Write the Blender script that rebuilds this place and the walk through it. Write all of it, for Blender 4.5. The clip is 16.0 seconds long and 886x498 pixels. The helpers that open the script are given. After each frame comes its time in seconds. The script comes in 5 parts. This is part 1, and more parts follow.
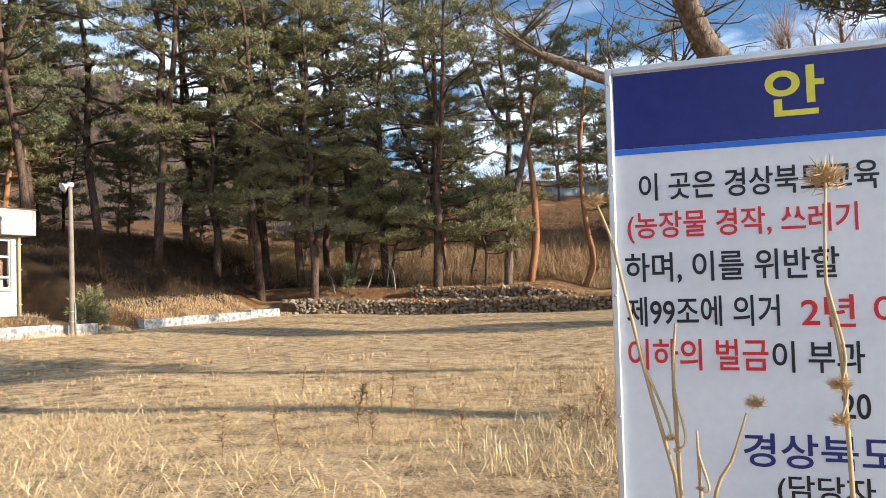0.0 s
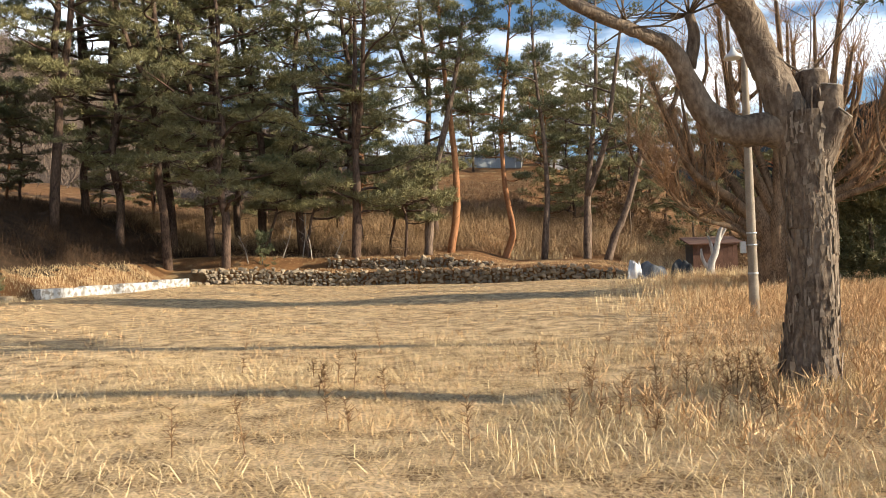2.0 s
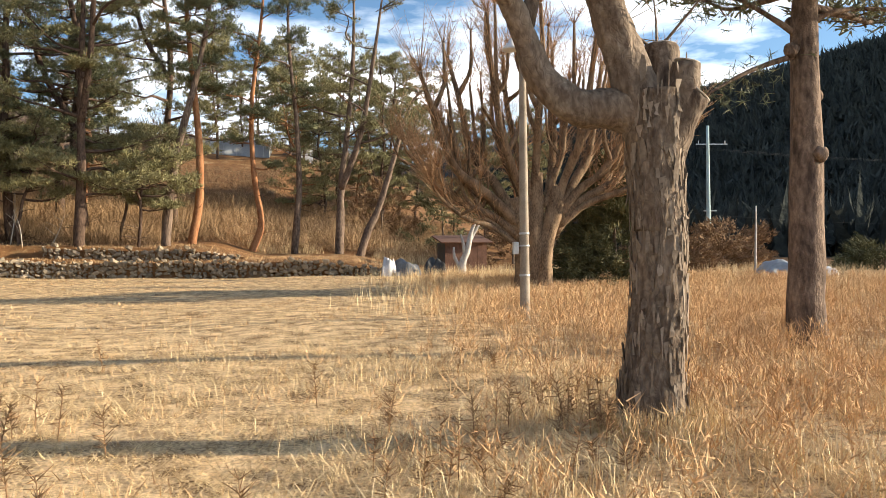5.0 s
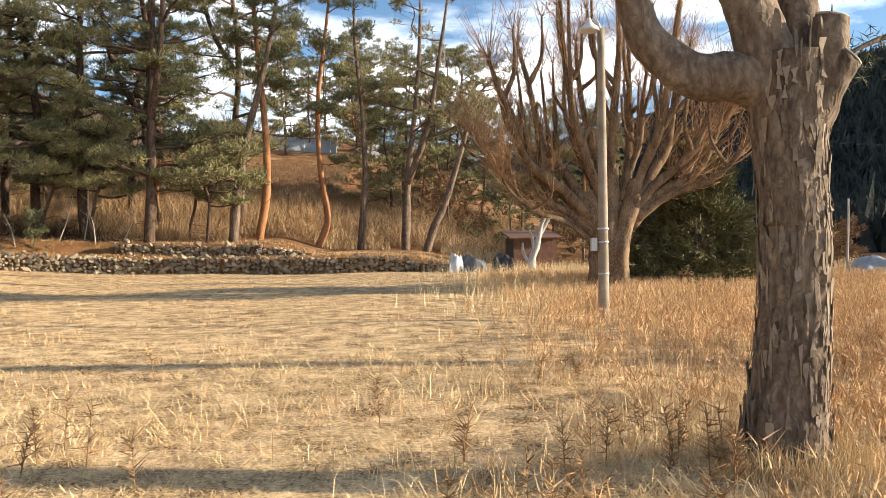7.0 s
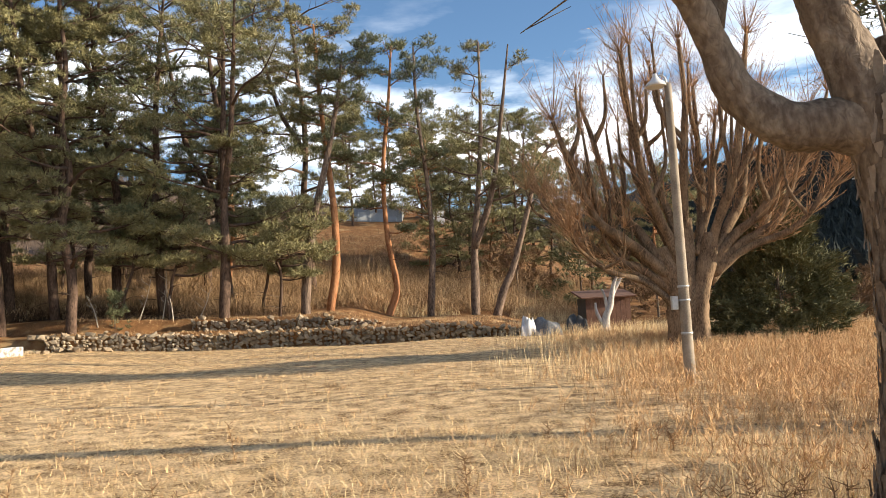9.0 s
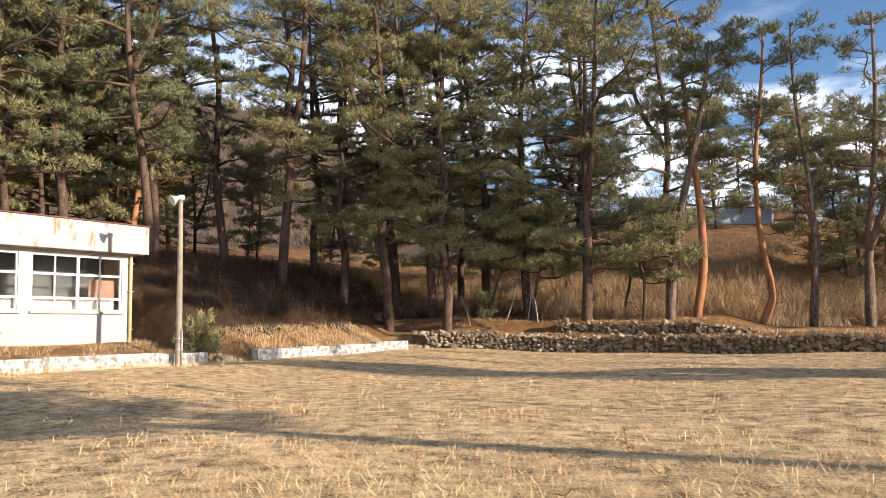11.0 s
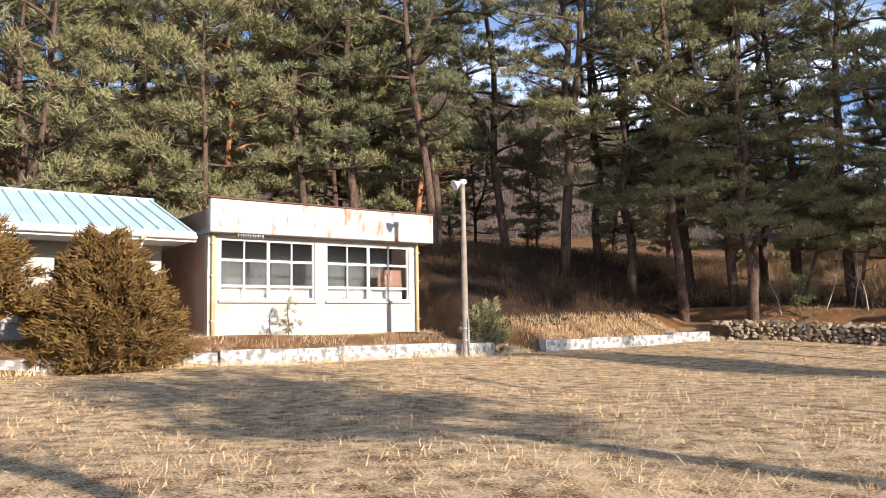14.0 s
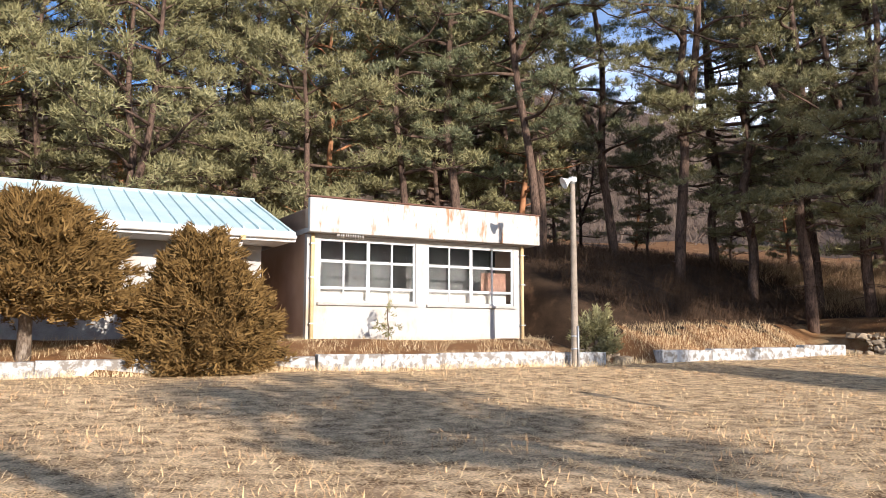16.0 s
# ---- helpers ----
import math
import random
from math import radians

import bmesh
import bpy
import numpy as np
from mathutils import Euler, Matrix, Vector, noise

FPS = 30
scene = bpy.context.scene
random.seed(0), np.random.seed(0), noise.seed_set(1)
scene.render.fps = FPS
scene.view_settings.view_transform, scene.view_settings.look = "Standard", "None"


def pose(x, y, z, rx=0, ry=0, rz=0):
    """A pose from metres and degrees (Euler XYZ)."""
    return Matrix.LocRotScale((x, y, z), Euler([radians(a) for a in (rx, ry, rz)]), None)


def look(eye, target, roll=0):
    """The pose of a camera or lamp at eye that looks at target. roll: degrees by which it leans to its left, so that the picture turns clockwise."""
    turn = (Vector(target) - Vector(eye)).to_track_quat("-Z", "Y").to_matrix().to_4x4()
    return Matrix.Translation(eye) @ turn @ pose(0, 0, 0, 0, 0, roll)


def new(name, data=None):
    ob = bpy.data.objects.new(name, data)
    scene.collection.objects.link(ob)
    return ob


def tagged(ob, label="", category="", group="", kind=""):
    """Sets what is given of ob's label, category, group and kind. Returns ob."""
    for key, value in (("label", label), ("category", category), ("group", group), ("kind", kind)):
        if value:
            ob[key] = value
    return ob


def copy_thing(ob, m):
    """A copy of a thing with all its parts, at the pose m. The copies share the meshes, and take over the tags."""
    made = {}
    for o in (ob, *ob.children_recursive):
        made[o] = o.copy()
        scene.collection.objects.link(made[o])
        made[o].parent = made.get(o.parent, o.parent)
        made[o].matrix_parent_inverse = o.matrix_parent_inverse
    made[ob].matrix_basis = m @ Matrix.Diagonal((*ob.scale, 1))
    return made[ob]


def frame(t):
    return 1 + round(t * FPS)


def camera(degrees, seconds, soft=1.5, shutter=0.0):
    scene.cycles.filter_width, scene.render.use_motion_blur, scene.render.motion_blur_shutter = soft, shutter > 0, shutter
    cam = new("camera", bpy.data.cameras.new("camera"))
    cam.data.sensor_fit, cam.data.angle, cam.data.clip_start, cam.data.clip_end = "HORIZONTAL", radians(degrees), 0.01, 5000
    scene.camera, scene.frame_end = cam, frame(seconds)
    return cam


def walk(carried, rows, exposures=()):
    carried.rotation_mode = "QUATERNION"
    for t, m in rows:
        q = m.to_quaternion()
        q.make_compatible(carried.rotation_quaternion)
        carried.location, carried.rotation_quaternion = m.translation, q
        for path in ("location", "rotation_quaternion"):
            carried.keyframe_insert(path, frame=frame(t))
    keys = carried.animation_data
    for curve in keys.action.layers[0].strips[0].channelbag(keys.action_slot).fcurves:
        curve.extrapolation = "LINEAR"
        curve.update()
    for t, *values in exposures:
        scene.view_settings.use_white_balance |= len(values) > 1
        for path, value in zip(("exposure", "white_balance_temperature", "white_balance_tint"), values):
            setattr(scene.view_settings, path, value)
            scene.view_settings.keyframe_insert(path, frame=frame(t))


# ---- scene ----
cam = camera(57.8, 16.0, soft=0.8)
EXPOSURE = 0.88
PATH = [
    (0, (-0.044, 0.062, 1.363), (-0.716, 1.942, 1.476), -2.5),
    (0.5, (-0.34, 0.27, 1.357), (-1.036, 2.142, 1.473), -2.5),
    (1, (-0.615, 0.43, 1.378), (-1.277, 2.314, 1.482), -3.1),
    (1.5, (-0.844, 0.575, 1.345), (-1.49, 2.468, 1.391), -2.9),
    (2, (-1.059, 0.878, 1.37), (-1.513, 2.825, 1.402), -2.1),
    (2.5, (-1.284, 1.234, 1.401), (-1.439, 3.227, 1.438), -1.9),
    (3, (-1.401, 1.621, 1.379), (-1.466, 3.62, 1.416), -1.5),
    (3.5, (-1.466, 1.958, 1.405), (-1.438, 3.957, 1.444), -1.2),
    (4, (-1.589, 2.281, 1.386), (-1.412, 4.272, 1.416), -1.0),
    (4.2, (-1.617, 2.374, 1.394), (-1.435, 4.365, 1.419), -0.9),
    (6.3, (-1.625, 3.425, 1.434), (-1.485, 5.42, 1.414), -0.0),
    (6.5, (-1.646, 3.511, 1.43), (-1.528, 5.507, 1.411), -0.2),
    (7, (-1.657, 3.74, 1.452), (-1.647, 5.74, 1.444), -0.7),
    (7.5, (-1.663, 3.853, 1.51), (-1.687, 5.853, 1.527), -2.1),
    (8, (-1.673, 3.892, 1.541), (-1.714, 5.89, 1.619), -2.8),
    (8.2, (-1.686, 3.878, 1.545), (-1.73, 5.875, 1.644), -3.0),
    (10.3, (-2.103, 4.269, 1.455), (-2.597, 6.197, 1.65), -2.7),
    (10.5, (-2.188, 4.354, 1.455), (-2.752, 6.263, 1.649), -2.7),
    (11, (-2.486, 4.734, 1.393), (-3.458, 6.47, 1.598), -1.1),
    (11.5, (-2.786, 5.029, 1.344), (-3.921, 6.667, 1.511), -0.6),
    (12, (-3.121, 5.331, 1.38), (-4.299, 6.939, 1.551), -0.7),
    (12.5, (-3.506, 5.681, 1.39), (-4.841, 7.159, 1.572), -1.1),
    (13, (-3.84, 5.922, 1.359), (-5.253, 7.324, 1.548), -0.9),
    (13.5, (-4.179, 6.137, 1.373), (-5.617, 7.514, 1.567), -1.0),
    (14, (-4.464, 6.357, 1.361), (-5.959, 7.671, 1.556), -1.0),
    (14.5, (-4.763, 6.588, 1.395), (-6.291, 7.862, 1.598), -1.0),
    (15, (-5.161, 6.815, 1.391), (-6.708, 8.064, 1.604), -1.0),
    (15.5, (-5.492, 7.008, 1.378), (-7.068, 8.22, 1.589), -0.5),
    (16, (-5.782, 7.153, 1.384), (-7.427, 8.271, 1.595), 0.1),
]
walk(cam, [(t, look(eye, target, roll)) for t, eye, target, roll in PATH], [(0.0, EXPOSURE - 0.05, 5900, 7), (1.0, EXPOSURE - 0.05, 6300, 7), (3.5, EXPOSURE + 0.12, 6550, 7), (7.0, EXPOSURE + 0.3, 6700, 8), (8.2, EXPOSURE + 0.22, 6700, 8), (10.5, EXPOSURE + 0.03, 6400, 11), (12.5, EXPOSURE - 0.05, 5950, 13), (16.0, EXPOSURE - 0.1, 5750, 14)])

# world, sky and sun
SUN = Vector((4.3, -0.06, 1.2)).normalized()
world = bpy.data.worlds.new("world")
scene.world = world
world.use_nodes = True
wn, wl = world.node_tree.nodes, world.node_tree.links
sky = wn.new("ShaderNodeTexSky")
sky.sky_type, sky.sun_disc = "NISHITA", False
sky.sun_elevation = math.asin(SUN.z)
sky.sun_rotation = math.atan2(SUN.x, SUN.y)
sky.air_density, sky.dust_density, sky.ozone_density = 1.0, 0.6, 2.0
wt = wn.new("ShaderNodeTexCoord")
wm = wn.new("ShaderNodeMapping")
wm.inputs["Scale"].default_value = (1.0, 1.0, 3.2)
wc = wn.new("ShaderNodeTexNoise")
wc.inputs["Scale"].default_value, wc.inputs["Detail"].default_value, wc.inputs["Roughness"].default_value = 2.6, 7.0, 0.55
wr = wn.new("ShaderNodeMapRange")
wr.inputs["From Min"].default_value, wr.inputs["From Max"].default_value = 0.45, 0.62
wx = wn.new("ShaderNodeMix")
wx.data_type = "RGBA"
wx.inputs["B"].default_value = (31.0, 31.4, 32.2, 1)
wl.new(wt.outputs["Generated"], wm.inputs["Vector"])
wl.new(wm.outputs["Vector"], wc.inputs["Vector"])
wl.new(wc.outputs["Fac"], wr.inputs["Value"])
ws = wn.new("ShaderNodeSeparateXYZ")
wh = wn.new("ShaderNodeMapRange")
wh.inputs["From Min"].default_value, wh.inputs["From Max"].default_value = 0.20, 0.36
wh.inputs["To Min"].default_value, wh.inputs["To Max"].default_value = 1.0, 0.12
wk = wn.new("ShaderNodeMath")
wk.operation = "MULTIPLY"
wl.new(wt.outputs["Generated"], ws.inputs["Vector"])
wl.new(ws.outputs["Z"], wh.inputs["Value"])
wl.new(wr.outputs["Result"], wk.inputs[0])
wl.new(wh.outputs["Result"], wk.inputs[1])
wl.new(wk.outputs[0], wx.inputs["Factor"])
wb = wn.new("ShaderNodeVectorMath")
wb.operation = "MULTIPLY"
wb.inputs[1].default_value = (1.35, 1.58, 1.85)
wl.new(sky.outputs["Color"], wb.inputs[0])
wl.new(wb.outputs["Vector"], wx.inputs["A"])
wl.new(wx.outputs["Result"], wn["Background"].inputs["Color"])
wn["Background"].inputs["Strength"].default_value = 0.053
sun = new("sun", bpy.data.lights.new("sun", "SUN"))
sun.data.energy, sun.data.angle, sun.data.color = 4.9, radians(0.55), (1.0, 0.86, 0.68)
sun.matrix_world = look(SUN * 50, (0, 0, 0))


# materials
def rgb(c):
    return (*c, 1.0)


def material(name, a, b, scale=6.0, rough=0.85, bump=0.3, fine=60.0, island=0.0, stain=None, stain_scale=1.2, stain_at=0.55, stretch=(1, 1, 1), metal=0.0, spec=0.3, obj=0.0, dist=0.01, band=0.14):
    """Two tones mixed by coarse and fine noise, an optional third tone in patches, fine relief."""
    m = bpy.data.materials.new(name)
    m.use_nodes = True
    n, l = m.node_tree.nodes, m.node_tree.links
    p = n["Principled BSDF"]
    co = n.new("ShaderNodeTexCoord")
    mp = n.new("ShaderNodeMapping")
    mp.inputs["Scale"].default_value = stretch
    l.new(co.outputs["Object"], mp.inputs["Vector"])
    oi = n.new("ShaderNodeObjectInfo")
    sh = n.new("ShaderNodeMath")
    sh.operation = "MULTIPLY"
    sh.inputs[1].default_value = 43.0
    l.new(oi.outputs["Random"], sh.inputs[0])
    l.new(sh.outputs[0], mp.inputs["Location"])
    t1 = n.new("ShaderNodeTexNoise")
    t1.inputs["Scale"].default_value, t1.inputs["Detail"].default_value = scale, 6.0
    t2 = n.new("ShaderNodeTexNoise")
    t2.inputs["Scale"].default_value, t2.inputs["Detail"].default_value = fine, 4.0
    l.new(mp.outputs["Vector"], t1.inputs["Vector"])
    l.new(mp.outputs["Vector"], t2.inputs["Vector"])
    add = n.new("ShaderNodeMath")
    add.operation = "MULTIPLY_ADD"
    add.inputs[1].default_value = 0.5
    l.new(t2.outputs["Fac"], add.inputs[0])
    half = n.new("ShaderNodeMath")
    half.operation = "MULTIPLY"
    half.inputs[1].default_value = 0.5
    l.new(t1.outputs["Fac"], half.inputs[0])
    l.new(half.outputs[0], add.inputs[2])
    rng = n.new("ShaderNodeMapRange")
    rng.inputs["From Min"].default_value, rng.inputs["From Max"].default_value = 0.5 - band, 0.5 + band
    l.new(add.outputs[0], rng.inputs["Value"])
    fac = rng.outputs["Result"]
    if island or obj:
        g = n.new("ShaderNodeNewGeometry") if island else n.new("ShaderNodeObjectInfo")
        mx = n.new("ShaderNodeMix")
        mx.inputs[0].default_value = island or obj
        l.new(fac, mx.inputs[2])
        l.new(g.outputs["Random Per Island" if island else "Random"], mx.inputs[3])
        fac = mx.outputs[0]
    mix = n.new("ShaderNodeMix")
    mix.data_type = "RGBA"
    mix.inputs["A"].default_value, mix.inputs["B"].default_value = rgb(a), rgb(b)
    l.new(fac, mix.inputs["Factor"])
    col = mix.outputs["Result"]
    if stain:
        t3 = n.new("ShaderNodeTexNoise")
        t3.inputs["Scale"].default_value, t3.inputs["Detail"].default_value, t3.inputs["Roughness"].default_value = stain_scale, 8.0, 0.65
        l.new(mp.outputs["Vector"], t3.inputs["Vector"])
        r3 = n.new("ShaderNodeMapRange")
        r3.inputs["From Min"].default_value, r3.inputs["From Max"].default_value = stain_at, stain_at + 0.1
        l.new(t3.outputs["Fac"], r3.inputs["Value"])
        m3 = n.new("ShaderNodeMix")
        m3.data_type = "RGBA"
        m3.inputs["B"].default_value = rgb(stain)
        l.new(r3.outputs["Result"], m3.inputs["Factor"])
        l.new(col, m3.inputs["A"])
        col = m3.outputs["Result"]
    l.new(col, p.inputs["Base Color"])
    p.inputs["Roughness"].default_value, p.inputs["Metallic"].default_value = rough, metal
    p.inputs["Specular IOR Level"].default_value = spec
    if bump:
        bp = n.new("ShaderNodeBump")
        bp.inputs["Strength"].default_value, bp.inputs["Distance"].default_value = bump, dist
        l.new(add.outputs[0], bp.inputs["Height"])
        l.new(bp.outputs["Normal"], p.inputs["Normal"])
    return m


M_FIELD = material("dry_field_soil", (0.15, 0.088, 0.042), (0.86, 0.62, 0.35), 3.5, 0.95, 0.6, 30, stain=(0.36, 0.235, 0.13), stain_scale=0.7, stain_at=0.6, spec=0.1, dist=0.025, band=0.11)
M_LITTER = material("pine_needle_litter", (0.12, 0.06, 0.027), (0.28, 0.145, 0.062), 1.5, 0.95, 0.8, 30, stain=(0.33, 0.22, 0.11), stain_scale=0.5, spec=0.1, dist=0.04)
M_WOODLAND = material("bare_winter_woodland", (0.075, 0.053, 0.038), (0.14, 0.102, 0.076), 0.06, 0.95, 1.0, 0.9, spec=0.05, dist=1.0)
M_BAREWOOD = material("bare_twigs_far_off", (0.09, 0.065, 0.05), (0.2, 0.15, 0.115), 0.06, 0.95, 0, 0.9, island=0.5, spec=0.05)
M_MOUNTAIN = material("dark_conifer_slope", (0.03, 0.036, 0.034), (0.065, 0.07, 0.06), 0.06, 0.95, 1.0, 0.9, spec=0.05, dist=1.0)
M_GRASS = material("dry_grass_blades", (0.28, 0.165, 0.072), (1.0, 0.78, 0.44), 2.2, 0.8, 0, 14, island=0.55, spec=0.2)
M_STRAW = material("pale_straw", (0.5, 0.355, 0.18), (0.9, 0.71, 0.43), 0.8, 0.75, 0, 5, island=0.7, spec=0.25)
M_WEED = material("brown_weed_stalks", (0.32, 0.18, 0.085), (0.8, 0.54, 0.29), 0.8, 0.85, 0, 5, island=0.7, spec=0.15)
M_BRUSH = material("brown_brush_twigs", (0.1, 0.06, 0.034), (0.36, 0.235, 0.135), 0.5, 0.9, 0, 5, island=0.7, spec=0.1)
M_DEADWEED = material("dead_weed_fibre", (0.15, 0.085, 0.045), (0.4, 0.25, 0.13), 3, 0.9, 0, 20, island=0.6, spec=0.1)
M_SCRUB = material("orange_brown_scrub", (0.17, 0.108, 0.058), (0.56, 0.375, 0.21), 0.5, 0.9, 0, 5, island=0.7, spec=0.1)
# dark litter and brush, coloured darker still to deepen the pines' shade
M_SHADE_HUMUS = material("shade_darkened_leaf_mould", (0.028, 0.019, 0.012), (0.085, 0.052, 0.03), 1.5, 0.95, 0.8, 30, stain=(0.13, 0.075, 0.04), stain_scale=0.6, stain_at=0.6, spec=0.1, dist=0.04)
M_SHADE_BRUSH = material("shade_darkened_brush_twigs", (0.03, 0.02, 0.013), (0.13, 0.078, 0.045), 0.5, 0.9, 0, 5, island=0.7, spec=0.1)
M_BARK = material("rough_grey_brown_bark", (0.07, 0.048, 0.034), (0.29, 0.225, 0.165), 3.2, 0.9, 0.8, 26, stretch=(1, 1, 0.45), stain=(0.36, 0.30, 0.235), stain_scale=3, stain_at=0.58, spec=0.15, dist=0.02)
M_STEM = material("tan_grey_stem_bark", (0.075, 0.048, 0.03), (0.29, 0.2, 0.125), 4, 0.9, 0.8, 30, stretch=(1, 1, 0.4), spec=0.1, dist=0.03)
M_FLAKE = material("peeling_bark_flakes", (0.06, 0.043, 0.031), (0.38, 0.305, 0.23), 5, 0.9, 0.6, 30, obj=0.0, island=0.6, spec=0.15)
M_CUT = material("weathered_cut_wood", (0.34, 0.29, 0.23), (0.52, 0.46, 0.38), 9, 0.9, 0.4, 40, spec=0.1)
# one pine bark in two tones: sunlit trunks lighter, shaded trunks painted darker
M_LIT_PINEBARK = material("lit_grey_pine_bark", (0.075, 0.052, 0.04), (0.29, 0.21, 0.155), 4, 0.9, 1.0, 16, stretch=(1, 1, 0.35), spec=0.1, dist=0.04)
M_SHADED_PINEBARK = material("shaded_grey_pine_bark", (0.055, 0.037, 0.028), (0.19, 0.125, 0.09), 4, 0.9, 1.0, 16, stretch=(1, 1, 0.35), spec=0.1, dist=0.04)
M_REDBARK = material("orange_red_pine_bark", (0.21, 0.09, 0.04), (0.44, 0.22, 0.11), 2.2, 0.9, 0.8, 18, stretch=(1, 1, 0.4), stain=(0.13, 0.085, 0.06), stain_scale=1.2, stain_at=0.57, spec=0.1, dist=0.03)
M_NEEDLE = material("pine_needles", (0.055, 0.068, 0.034), (0.25, 0.25, 0.125), 0.4, 0.6, 0, 3, island=0.55, spec=0.3)
M_NEEDLE2 = material("yellowish_pine_needles", (0.085, 0.084, 0.036), (0.34, 0.305, 0.14), 0.4, 0.6, 0, 3, island=0.55, spec=0.3)
M_YEW = material("bronzed_conifer_sprays", (0.085, 0.05, 0.016), (0.24, 0.145, 0.045), 0.6, 0.75, 0, 4, island=0.6, spec=0.2)
M_DARKGREEN = material("dark_evergreen_sprays", (0.05, 0.06, 0.028), (0.2, 0.18, 0.085), 0.6, 0.75, 0, 4, island=0.6, spec=0.2)
M_TWIG = material("pale_orange_twigs", (0.26, 0.145, 0.075), (0.54, 0.34, 0.19), 1.0, 0.85, 0, 5, island=0.5, spec=0.15)
M_WALL = material("stained_white_plaster", (0.4, 0.385, 0.35), (0.48, 0.465, 0.44), 1.4, 0.85, 0.25, 50, stain=(0.46, 0.36, 0.25), stain_scale=1.3, stain_at=0.58, stretch=(1, 1, 0.45), spec=0.25)
M_PARAPET = material("rain_streaked_parapet_paint", (0.4, 0.385, 0.35), (0.48, 0.465, 0.44), 1.8, 0.85, 0.25, 40, stain=(0.34, 0.19, 0.10), stain_scale=2.2, stain_at=0.55, stretch=(1.6, 1.6, 0.35), spec=0.25)
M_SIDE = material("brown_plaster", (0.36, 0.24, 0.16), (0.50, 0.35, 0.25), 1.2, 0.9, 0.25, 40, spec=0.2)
M_KERB = material("flaking_whitewash", (0.38, 0.38, 0.37), (0.54, 0.54, 0.53), 2.0, 0.9, 0.4, 40, stain=(0.22, 0.195, 0.165), stain_scale=4.5, stain_at=0.47, spec=0.2)
M_CONCRETE = material("weathered_concrete", (0.30, 0.28, 0.25), (0.50, 0.47, 0.42), 3, 0.9, 0.4, 50, spec=0.2)
M_FRAME = material("white_window_frame_paint", (0.52, 0.52, 0.51), (0.62, 0.62, 0.61), 4, 0.5, 0.05, 60)
M_PIPE = material("ochre_drainpipe", (0.50, 0.36, 0.17), (0.66, 0.50, 0.28), 3, 0.6, 0.1, 40, stain=(0.30, 0.20, 0.12), stain_scale=3, stain_at=0.6)
M_ROOF = material("pale_teal_roof_sheet", (0.44, 0.58, 0.6), (0.6, 0.72, 0.73), 1.0, 0.5, 0.1, 30, stain=(0.60, 0.66, 0.62), stain_scale=1.0, stain_at=0.58, spec=0.4)
M_GUTTER = material("white_gutter", (0.70, 0.69, 0.66), (0.82, 0.81, 0.78), 3, 0.6, 0.1, 40, stain=(0.42, 0.34, 0.26), stain_scale=3, stain_at=0.64)
M_STONE = material("field_stone", (0.13, 0.098, 0.066), (0.45, 0.355, 0.24), 5, 0.9, 0.6, 30, obj=0.6, stain=(0.30, 0.24, 0.16), stain_scale=4, stain_at=0.6, spec=0.15)
M_STONES = material("small_field_stones", (0.15, 0.115, 0.08), (0.46, 0.375, 0.26), 5, 0.9, 0.6, 30, island=0.6, spec=0.15)
# near-black: room dimness painted behind windows; also hut wall, tarpaulin, power lines
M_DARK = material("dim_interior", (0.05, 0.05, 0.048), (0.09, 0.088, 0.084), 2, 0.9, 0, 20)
M_STEEL = material("galvanised_steel", (0.36, 0.37, 0.37), (0.52, 0.53, 0.53), 5, 0.5, 0.05, 50, metal=0.6, spec=0.4)
M_POLE = material("grey_concrete_pole", (0.2, 0.165, 0.125), (0.36, 0.305, 0.24), 4, 0.85, 0.3, 50, stain=(0.28, 0.22, 0.17), stain_scale=2, stain_at=0.6, spec=0.2)
M_TEAL = material("pale_teal_painted_steel", (0.30, 0.42, 0.42), (0.42, 0.54, 0.53), 3, 0.6, 0.05, 40)
M_RED = material("weathered_red_boards", (0.1, 0.05, 0.035), (0.2, 0.11, 0.075), 3, 0.9, 0.3, 40)
M_TARP = material("pale_plastic_sheeting", (0.46, 0.46, 0.46), (0.7, 0.7, 0.7), 3, 0.45, 0.5, 20, dist=0.03)
M_SHEETGREY = material("grey_greenhouse_film", (0.26, 0.275, 0.28), (0.36, 0.375, 0.38), 0.6, 0.5, 0.2, 8)
M_DARKSHEET = material("dark_grey_sheeting", (0.06, 0.062, 0.065), (0.2, 0.205, 0.21), 2.5, 0.5, 0.5, 20, dist=0.03)
M_BLEACH = material("sun_bleached_wood", (0.3, 0.27, 0.24), (0.62, 0.58, 0.53), 6, 0.9, 0.5, 30, stretch=(1, 1, 0.3), spec=0.1)
M_SIGNWHITE = material("white_sign_enamel", (0.70, 0.72, 0.76), (0.76, 0.78, 0.81), 2, 0.35, 0.02, 60)
M_BLUE = material("navy_sign_band", (0.012, 0.016, 0.16), (0.018, 0.024, 0.20), 3, 0.35, 0.02, 60)
M_LIGHTBLUE = material("bright_blue_stripe", (0.03, 0.14, 0.62), (0.04, 0.17, 0.68), 3, 0.35, 0, 60)
M_YELLOW = material("yellow_lettering", (0.72, 0.66, 0.06), (0.80, 0.74, 0.08), 5, 0.4, 0, 60)
M_REDTEXT = material("red_lettering", (0.55, 0.02, 0.03), (0.62, 0.03, 0.04), 5, 0.4, 0, 60)
M_BLACKTEXT = material("black_lettering", (0.012, 0.012, 0.02), (0.02, 0.02, 0.03), 5, 0.4, 0, 60)
M_NAVYTEXT = material("navy_lettering", (0.02, 0.025, 0.14), (0.03, 0.035, 0.17), 5, 0.4, 0, 60)
